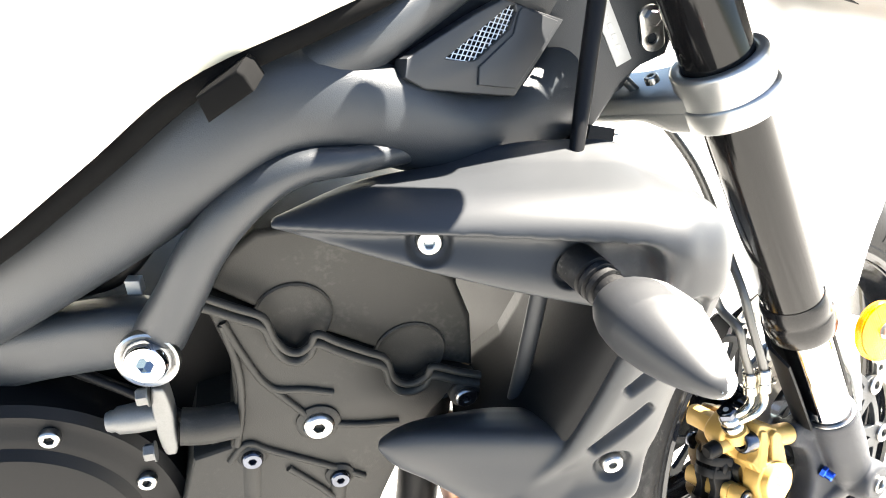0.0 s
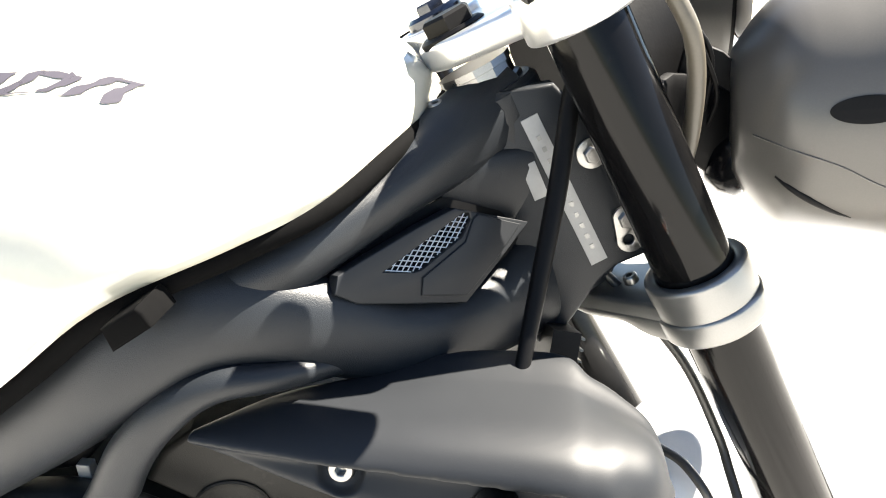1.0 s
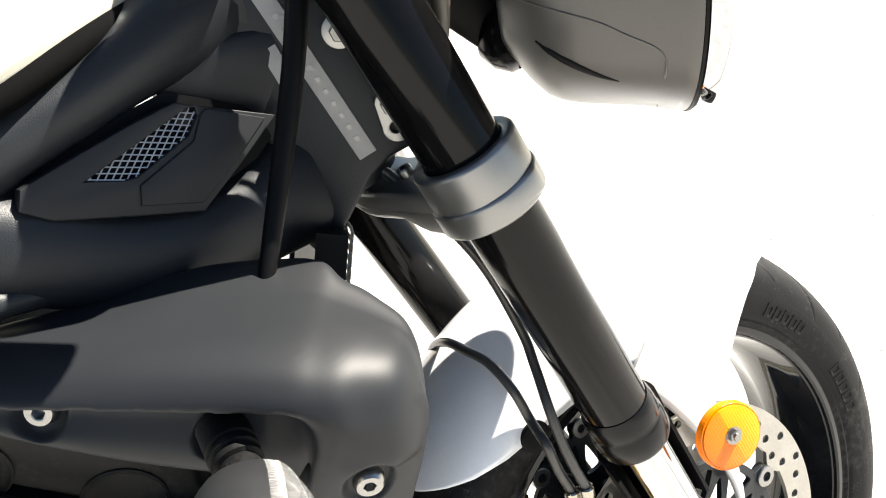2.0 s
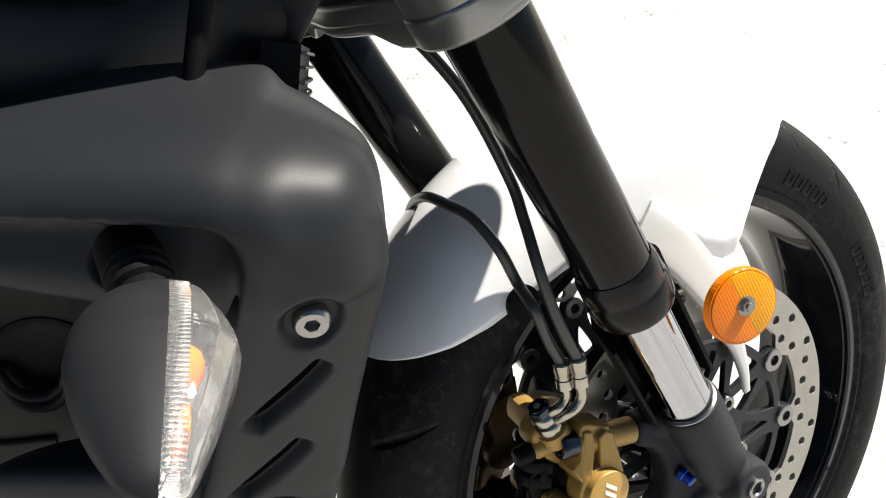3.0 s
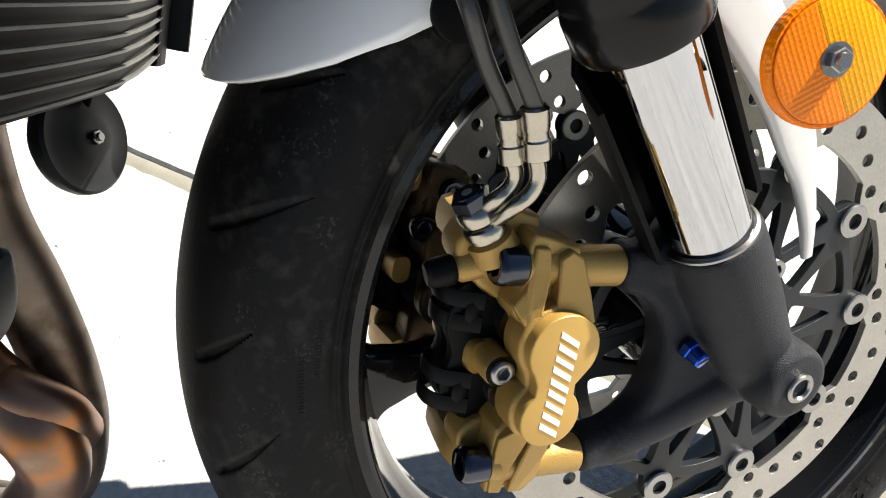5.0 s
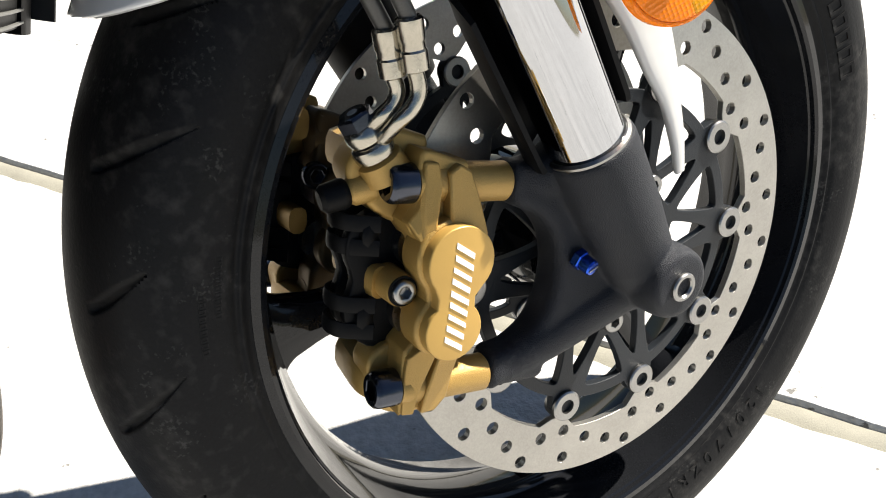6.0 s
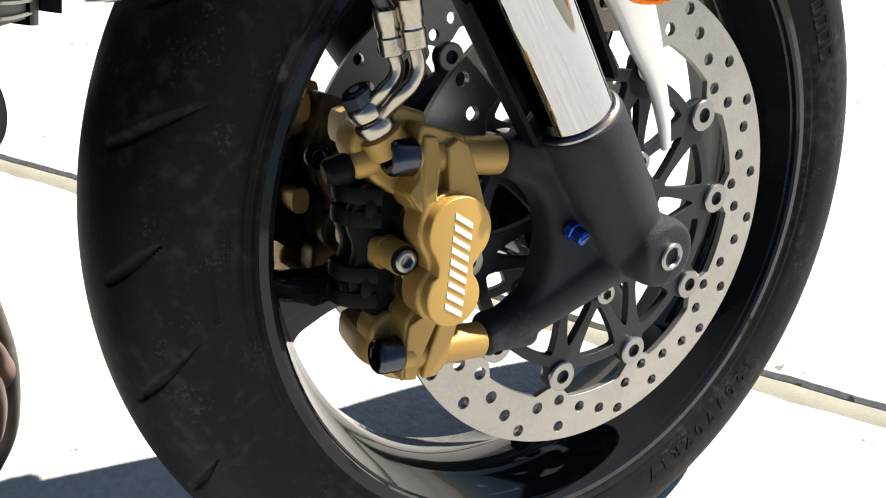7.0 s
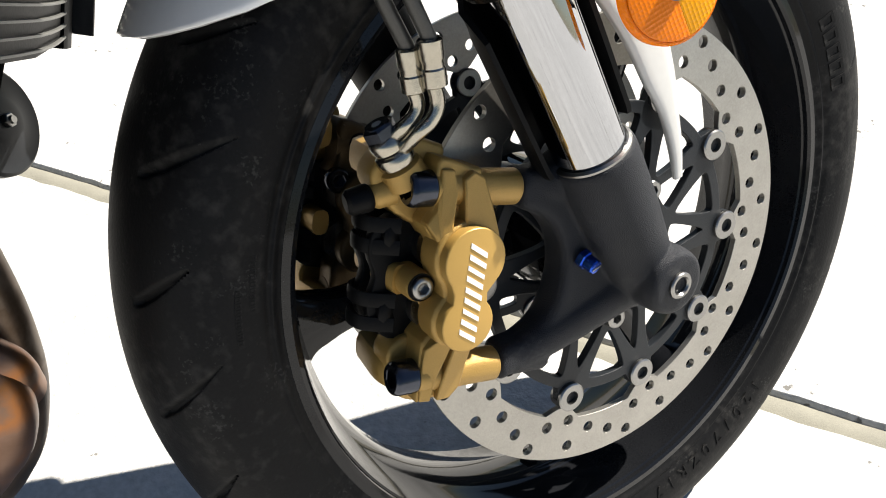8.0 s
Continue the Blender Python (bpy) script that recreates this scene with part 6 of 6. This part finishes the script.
# ---- turn signal ----
def build_indicator():
    inner, tip = Vector((0.100, 0.341, 0.652)), Vector((0.128, 0.257, 0.660))
    xd = (tip - inner).normalized()
    fd = Vector((0.90, 0.40, -0.36))
    fd = (fd - xd * fd.dot(xd)).normalized()
    zd = xd.cross(fd)
    if zd.z < 0:
        zd = -zd
    yd = zd.cross(xd)
    m = basis(inner, xd, yd, zd)
    s = 1 if yd.dot(fd) > 0 else -1     # forward is s * y
    prof = [(-0.004, 0.006, 0.010, 0.005), (0.0, 0.013, 0.018, 0.0105), (0.006, 0.0175, 0.0245, 0.0145), (0.018, 0.021, 0.029, 0.0195), (0.031, 0.0212, 0.0295, 0.0238), (0.036, 0.0207, 0.0290, 0.0240), (0.045, 0.0192, 0.027, 0.0215),
            (0.060, 0.0155, 0.022, 0.0172), (0.074, 0.0105, 0.0155, 0.0128), (0.084, 0.006, 0.009, 0.0090), (0.088, 0.001, 0.001, 0.001)]

    def half(sign, which, k=14, power=2.0, shrink=0.0, flat=False, shell=False):
        bm = bmesh.new()
        rings = []
        for x, hz, back, fwd in spline(prof, 4):
            dep = back if which == "back" else fwd
            ring = []
            for i in range(k + 1):
                t = math.pi * i / k
                c, sn = math.cos(t), math.sin(t)
                q = (abs(c) ** power + abs(sn) ** power) ** (-1 / power)
                ring.append((x, sign * (dep * sn * q - (0.0 if not flat else 0.0)), (hz - shrink) * c * q))
            rings.append(ring)
        grid(bm, rings, not shell, not shell)
        return bm
    body = half(-s, "back")
    ind = part("turn_signal", body, M_SATIN, bike, "black turn signal with a clear lens on a rubber stalk", m, 45)
    lens = part("lens", half(s, "front", 10, 3.0, shell=True), M_LENS, ind, "clear moulded lens", m, 25)
    md = lens.modifiers.new("thickness", "SOLIDIFY")
    md.thickness, md.offset = 0.0012, -1.0
    band = bmesh.new()
    n = 46
    for i in range(n):
        for sg in (1, -1):
            x = 0.002 + 0.080 * i / (n - 1)
            hz = float(np.interp(x, [p[0] for p in prof], [p[1] for p in prof]))
            fw = float(np.interp(x, [p[0] for p in prof], [p[3] for p in prof]))
            bmesh.ops.create_cube(band, size=1, matrix=Matrix.Translation((x, s * min(0.0036, fw * 0.36), sg * (hz - 0.0010))) @ Matrix.Diagonal((0.0009, 0.0062, 0.0014, 1)))
    tagged(part("lens_ribs", band, M_LENS, ind, "fine moulded ribs round the lens", m, 30), kind="stuff")
    lens.visible_shadow = False
    for o in bike.children_recursive:
        if o.name.startswith("lens_ribs"):
            o.visible_shadow = False
    bulb = part("bulb", bm_of((turned([(0.0070, -0.004), (0.0090, 0.0), (0.0087, 0.0035), (0.0068, 0.007), (0.0036, 0.009)], 28), Matrix.Translation((0.034, s * 0.0035, 0.001)) @ pose(0, 0, 0, -90 * s))), M_BULB, ind, "amber bulb", m, 60)
    part("amber_window", bm_of((plate([[(-0.007, -0.005), (0.007, -0.005), (0.006, 0.005), (-0.006, 0.005)]], 0.002, 0.0006), Matrix.Translation((0.0605, s * 0.007, 0)) @ pose(0, 0, 0, 90))), M_BULB, ind, "", m, 30)
    # a faceted bright reflector hollowed round the bulb
    bowl = bmesh.new()
    rows = []
    fine = spline([tuple(p) for p in prof], 5)
    for i, (x, hz, _, fw) in enumerate(fine):
        row = []
        for j in range(13):
            v = -1 + j / 6
            d = math.hypot((x - 0.034) / 0.03, v * hz / 0.02)
            dep = min(0.0055, fw * 0.45) * min(1.0, d) ** 1.4 - 0.0035 + 0.0009 * ((i // 2 + j) % 2)
            row.append((x, s * dep, v * (hz - 0.0012) * 0.97))
        rows.append(row)
    vs = [[bowl.verts.new(p) for p in r] for r in rows]
    for r0, r1 in zip(vs[:-1], vs[1:]):
        for j in range(12):
            bowl.faces.new((r0[j], r0[j + 1], r1[j + 1], r1[j]))
    part("reflector_bowl", bowl, M_BOWL, ind, "bright faceted reflector", m, 12)
    part("cream_block", bm_of((plate([[(0.006, 0.002), (0.020, 0.004), (0.021, 0.013), (0.012, 0.0135), (0.007, 0.009)]], 0.004, 0.0008), Matrix.Translation((0, s * 0.004, 0)) @ pose(0, 0, 0, 90))), M_CREAM, ind, "cream plastic block inside the lens", m, 30)
    p0, p1 = Vector((0.082, 0.363, 0.656)), Vector((0.097, 0.338, 0.653))
    d = (p1 - p0)
    L = d.length
    stalk = turned([(0.0125, -0.012), (0.0125, 0.004), (0.0105, 0.005), (0.0125, 0.007), (0.0125, 0.010), (0.0105, 0.011), (0.0122, 0.013), (0.0122, 0.016), (0.010, 0.017), (0.0112, 0.020), (0.0105, L + 0.008)], 28)
    part("stalk", stalk, M_RUBBER, ind, "ribbed rubber stalk", aim(p0, d), 30)


M_BOWL = material("bright_reflector", (0.86, 0.87, 0.88), 0.3, 0.25, 0.06, 300, 0.0003, 350)
M_CREAM = material("cream_plastic", (0.72, 0.70, 0.60), 0.4, 0, 0.05, 60)
M_SATIN = material("satin_black_housing", (0.0150, 0.0156, 0.0168), 0.5, 0, 0.1, 40, 0.00003, 900, rvary=0.05, spec=0.2)
build_indicator()


# ---- radiator, horn and exhaust ----
def build_radiator():
    a, b = Vector((0.086, 0.644, 0.640)), Vector((0.023, 0.647, 0.384))    # far edge, top and bottom
    yd = Vector((-0.27, 0.88, -0.37)).normalized()      # across, leaning with the machine
    zd = a - b
    zd = (zd - yd * zd.dot(yd)).normalized()
    xd = yd.cross(zd)
    m = basis(b, xd, yd, zd)
    H, W = 0.223, 0.26
    core = bm_of((plate([[(-0.004 + 0.0, -W), (0.0, -W), (0.012, -W / 2), (0.0, 0.0), (-0.02, 0.0), (-0.008, -W / 2), (-0.02, -W)]], H, 0), pose(0, 0, H / 2)))
    rad = part("radiator", core, M_BLACK, bike, "black curved radiator with fine horizontal tubes", m, 30)
    k = 29
    for i in range(k):
        z = H * (i + 0.5) / k
        bar = box_tube([(0.002, -W, z), (0.0095, -W * 0.75, z), (0.0135, -W / 2, z), (0.0095, -W * 0.25, z), (0.002, 0.0, z)], [(0.0012, 0.0008)] * 5, per=2, seg=8, power=4)
        part("cooling_tube", bar, M_RADTUBE, rad, "", m, 40)
    part("end_tank", box_tube([(-0.006, 0.006, -0.004), (-0.006, 0.006, H / 2), (-0.006, 0.006, H + 0.006)], [(0.014, 0.010)] * 3, up=(1, 0, 0), power=5), M_BLACK, rad, "", m, 40)
    part("side_guard", box_tube([(-0.004, 0.026, 0.005), (-0.004, 0.026, 0.10), (-0.004, 0.026, 0.185)], [(0.02, 0.004)] * 3, up=(0, 1, 0), power=5), M_PLASTIC, rad, "", m, 40)
    part("radiator_hose", tube([(0.070, 0.425, 0.680), (0.066, 0.420, 0.62), (0.059, 0.418, 0.56), (0.050, 0.42, 0.49)], 0.0062, 20, 6), M_PLASTIC, rad, "thin black coolant pipe", None, 50)
    hm = aim((-0.0132, 0.600, 0.3487), (0.95, -0.08, 0.25))
    horn = turned([(0.012, -0.022), (0.026, -0.018), (0.0345, -0.008), (0.0365, -0.002), (0.0362, 0.003), (0.034, 0.005), (0.027, 0.0045), (0.016, 0.009), (0.009, 0.0105)], 44)
    h = part("horn", horn, M_PLASTIC, bike, "round black horn below the radiator", hm, 35)
    part("horn_nut", bm_of((hex_nut(0.005, 0.004), pose(0, 0, 0.010)), (turned([(0.003, 0.013), (0.0025, 0.016)], 14), Matrix())), M_STEEL, h, "", hm, 30)
    part("horn_stay", box_tube([(-0.01, 0.61, 0.37), (0.0, 0.62, 0.395), (0.01, 0.63, 0.41)], [(0.008, 0.0015)] * 3, up=(0, 0, 1), seg=12), M_BLACK, h, "", None, 40)


M_RADTUBE = material("radiator_tube", (0.16, 0.16, 0.15), 0.45, 0.5, 0.3, 60)
build_radiator()


def build_exhaust():
    ex = None
    for k, (path, label) in enumerate((
            ([(0.03, 0.405, 0.48), (0.0326, 0.395, 0.4185), (0.0101, 0.395, 0.3717), (-0.0051, 0.39, 0.3251), (-0.025, 0.39, 0.28), (-0.08, 0.40, 0.24), (-0.18, 0.43, 0.22)], "heat-tinted steel header pipe"),
            ([(0.0, 0.44, 0.46), (0.012, 0.43, 0.40), (0.028, 0.42, 0.352), (0.0461, 0.415, 0.3292), (0.0603, 0.41, 0.3117), (0.0582, 0.41, 0.2881), (0.041, 0.41, 0.2569), (-0.0097, 0.415, 0.205), (-0.12, 0.43, 0.175)], "rusty brown steel header pipe"),
            ([(0.02, 0.50, 0.48), (0.027, 0.472, 0.405), (0.040, 0.460, 0.3564), (0.0475, 0.45, 0.3128), (0.0421, 0.445, 0.2657), (0.0208, 0.44, 0.2128), (-0.0273, 0.44, 0.165), (-0.14, 0.45, 0.15)], "dull steel header pipe"))):
        if not ex:
            ex = part("exhaust", tube(path, 0.0172, 24, 8), M_BLUED, bike, "three steel header pipes, blue and brown with heat", None, 60)
            tagged(ex, "heat-tinted steel header pipes with brown stains")
        else:
            part("header_pipe", tube(path, 0.0172, 24, 8), (M_RUST if "rusty" in label else M_DULL), ex, label, None, 60)
    part("header_pipe", tube([(0.0101, 0.425, 0.372), (0.030, 0.420, 0.345), (0.052, 0.416, 0.335), (0.066, 0.420, 0.318), (0.062, 0.428, 0.292)], 0.0125, 20, 8), M_RUST, ex, "rusty brown crossover pipe", None, 60)
    part("heat_guard", bm_of((plate([spline([(0.041, 0.440), (0.078, 0.452), (0.104, 0.456), (0.1055, 0.446), (0.0975, 0.4245), (0.0845, 0.4075), (0.0650, 0.3975), (0.0460, 0.3930), (0.0385, 0.3965), (0.0385, 0.414)], 4, True)], 0.03, 0.006, 3), Matrix.Translation((-0.002, 0.389, -0.009)) @ XZ)), M_PLASTIC, ex, "black plastic guard under the shroud", None, 40)


build_exhaust()


# ---- headlamps and brackets ----
def build_lamps():
    ahead = Vector((0.9936, -0.053, 0.0998)).normalized()
    for k, c in enumerate((Vector((0.296, 0.609, 0.8135)), Vector((0.200, 0.797, 0.888)))):
        m = aim(c, ahead, (0, 0, 1))
        shell = turned([(0.026, -0.0755), (0.040, -0.0750), (0.0455, -0.0725), (0.0505, -0.0690), (0.0665, -0.0575), (0.0755, -0.0490), (0.0805, -0.0400), (0.0835, -0.030), (0.0870, -0.010), (0.0905, 0.010), (0.0950, 0.028), (0.0968, 0.034), (0.0960, 0.037)], 96)
        lamp = part("headlamp", shell, M_LAMP, bike, "round satin black headlamp shell with a parting line", m, 40)
        part("bezel", lathe([(0.0960, 0.0370), (0.0985, 0.0375), (0.0990, 0.046), (0.0970, 0.0495), (0.089, 0.047), (0.089, 0.030)], 80, "Z"), M_CHROME, lamp, "bright chrome bezel", m, 35)
        part("rim_gap", lathe([(0.0950, 0.0340), (0.0973, 0.0352), (0.0973, 0.0370), (0.0950, 0.0372)], 80, "Z"), M_BLACK, lamp, "", m, 35)
        glass = part("lamp_glass", turned([(0.090, 0.033), (0.07, 0.043), (0.03, 0.049)], 48), M_LENS, lamp, "clear headlamp glass", m, 40)
        glass.visible_shadow = False
        part("lamp_bowl", turned([(0.089, 0.030), (0.055, 0.005), (0.02, -0.012)], 40), M_CHROME, lamp, "", m, 40)
        sb = bmesh.new()
        sb.from_mesh(lamp.data)
        bmesh.ops.triangulate(sb, faces=sb.faces)
        skin = BVHTree.FromBMesh(sb)

        def on_shell(ang, z):
            """A point of the shell and its normal, by the angle round the lamp's axis and the depth along it."""
            d = Vector((math.cos(ang), math.sin(ang), 0))
            h = skin.ray_cast(Vector((0, 0, z)) + d * 0.3, -d)
            return h[0], h[1]
        if k == 0:
            mi = m.to_3x3().inverted()
            side, upw = mi @ Vector((0, -1, 0)), mi @ Vector((0, 0, 1))
            base = math.atan2(side.y, side.x)
            turn = 1 if side.cross(upw).z > 0 else -1
            # the parting line, running down towards the front and then straight down
            line = []
            for a, z in ((2, -0.066), (0, -0.055), (-3, -0.040), (-8, -0.020), (-14, -0.004), (-19, 0.010), (-24, 0.016), (-32, 0.017), (-60, 0.017)):
                pt, nn = on_shell(base + turn * radians(a), z)
                line.append(pt + nn * 0.0002)
            part("parting_line", tube(line, 0.0006, 8, 5), M_LAMP, lamp, "", m, 50)
            # a black trim strip low on the shell
            strip = []
            for a, z in ((-19, -0.054), (-22, -0.046), (-27, -0.034), (-33, -0.020), (-37, -0.008)):
                pt, nn = on_shell(base + turn * radians(a), z)
                strip.append(pt - nn * 0.0004)
            part("trim_strip", tube(strip, (0.0010, 0.0022, 0.0026, 0.0018, 0.0006), 8, 5), M_BLACK, lamp, "", m, 50)
            # an oval dimple in the side, its shade painted as a near-flush black patch
            ov = bmesh.new()
            rows = []
            for i in range(9):
                row = []
                for j in range(40):
                    t = 2 * math.pi * j / 40
                    r = i / 8
                    pt, nn = on_shell(base + turn * radians(15 + 5.5 * r * math.sin(t)), -0.008 + 0.020 * r * math.cos(t))
                    row.append(ov.verts.new(pt + nn * (0.0006 - 0.0002 * (1 - r * r))))
                rows.append(row)
            for r0, r1 in zip(rows[:-1], rows[1:]):
                for j in range(40):
                    try:
                        ov.faces.new((r0[j], r0[(j + 1) % 40], r1[(j + 1) % 40], r1[j]))
                    except ValueError:
                        pass
            bmesh.ops.remove_doubles(ov, verts=ov.verts, dist=1e-6)
            part("oval_dimple", ov, M_BLACK, lamp, "black oval patch painting the shade of a dimple in the side", m, 60)
        sb.free()
        br = box_tube([FF @ Vector((0.0, -0.002, 0.56)), FF @ Vector((0.05, 0.03, 0.575)), c - ahead * 0.068 + Vector((0, 0, -0.02))] if k == 0 else [FF @ Vector((0.0, SPREAD, 0.56)), FF @ Vector((0.05, SPREAD - 0.03, 0.575)), c - ahead * 0.068 + Vector((0, 0, -0.02))], [(0.006, 0.02), (0.006, 0.022), (0.006, 0.03)], power=4)
        part("lamp_bracket", br, M_BLACK, lamp, "", None, 40)
    part("bracket_cover", loft([[FF @ Vector((x, y, z)) for y, z in s] for x, s in ((0.03, [(0.045, 0.66), (0.15, 0.66), (0.15, 0.55), (0.045, 0.55)]), (0.075, [(0.05, 0.67), (0.145, 0.67), (0.145, 0.56), (0.05, 0.56)]), (0.11, [(0.05, 0.66), (0.14, 0.66), (0.14, 0.57), (0.05, 0.57)]))]), M_BLACK, bike, "black bracket and wiring cover behind the headlamps", None, 40)
    dash = loft([[FF @ Vector((x, y, z)) for y, z in s] for x, s in ((0.05, [(0.05, 0.735), (0.14, 0.735), (0.14, 0.70), (0.05, 0.70)]), (0.11, [(0.035, 0.75), (0.155, 0.75), (0.155, 0.70), (0.035, 0.70)]), (0.15, [(0.05, 0.735), (0.14, 0.735), (0.14, 0.71), (0.05, 0.71)]))])
    part("instrument_housing", dash, M_BLACK, bike, "black instrument housing above the headlamps", None, 40)
    part("clutch_hose", tube([(0.150, 0.540, 0.925), (0.1692, 0.540, 0.8954), (0.1798, 0.540, 0.8759), (0.1857, 0.545, 0.8512), (0.1874, 0.550, 0.825), (0.1864, 0.555, 0.797), (0.18, 0.562, 0.76)], 0.0058, 14, 8), M_CABLE, bike, "grey-tan rubber hose beside the headlamp", None, 50)
    hm = aim((0.2306, 0.612, 0.772), (0.9, -0.3, -0.2))
    hb = part("bracket_housing", turned([(0.010, -0.022), (0.020, -0.016), (0.025, -0.004), (0.0245, 0.008), (0.021, 0.012), (0.018, 0.008), (0.014, 0.006)], 28), M_GLOSSBLACK, bike, "small glossy black housing under the bracket", hm, 50)
    part("bracket_plate", bm_of(slab([[(0.187, 0.862), (0.212, 0.852), (0.240, 0.828), (0.243, 0.785), (0.228, 0.778), (0.198, 0.784), (0.180, 0.777), (0.176, 0.80)]], -0.612, -0.606, 0.0015)), M_BLACK, bike, "black pressed steel headlamp bracket", None, 30)
    for k, (p, q) in enumerate((((0.178, 0.585, 0.895), (0.205, 0.600, 0.800)), ((0.172, 0.590, 0.890), (0.200, 0.604, 0.80)))):
        p, q = Vector(p), Vector(q)
        part("wiring", tube([p, p.lerp(q, 0.35) + Vector((0.012 * (k + 0.4), -0.01, 0)), p.lerp(q, 0.7) + Vector((0.010, -0.008, 0)), q], 0.0018, 10, 6), M_BLACK, bike, "thin black wires behind the headlamp", None, 50)


M_CABLE = material("tan_grey_rubber", (0.075, 0.066, 0.05), 0.4, 0, 0.12, 60, 0.00004, 700)
M_LAMP = material("lamp_shell", (0.075, 0.071, 0.065), 0.33, 0.1, 0.08, 20, 0.00003, 900, rvary=0.05)
build_lamps()


# ---- brake master cylinder ----
def build_master_cylinder():
    # beside the fork's top
    part("master_cylinder", box_tube([FF @ Vector((-0.055, -0.035, 0.705)), FF @ Vector((-0.01, -0.055, 0.712)), FF @ Vector((0.045, -0.085, 0.705))], [(0.02, 0.016), (0.022, 0.018), (0.017, 0.014)], power=3), M_BLACK, bike, "black brake master cylinder", None, 40)


build_master_cylinder()


# ---- dry grass beyond the slabs ----
def build_verge():
    bm = bmesh.new()
    rng = random.Random(4)
    c0 = Vector((-1.2, 5.2, 0))
    rows = []
    for i in range(15):
        row = []
        for j in range(50):
            x = -8 + 14 * j / 49
            y = 3.9 + 0.3 * i + 0.25 * math.sin(x * 1.7)
            row.append(bm.verts.new((x, y, 0.006 + (0.05 * rng.random() if 0 < i < 14 and 0 < j < 49 else 0))))
        rows.append(row)
    for r0, r1 in zip(rows[:-1], rows[1:]):
        for j in range(49):
            bm.faces.new((r0[j], r0[j + 1], r1[j + 1], r1[j]))
    v = part("dry_grass", bm, M_STRAW, None, "", None, 20)
    tagged(v, "straw-coloured dry grass beyond the concrete", "grass", kind="stuff")


M_STRAW = material("dry_grass", (0.42, 0.38, 0.27), 0.9, 0, 0.4, 8, 0.01, 60)
build_verge()
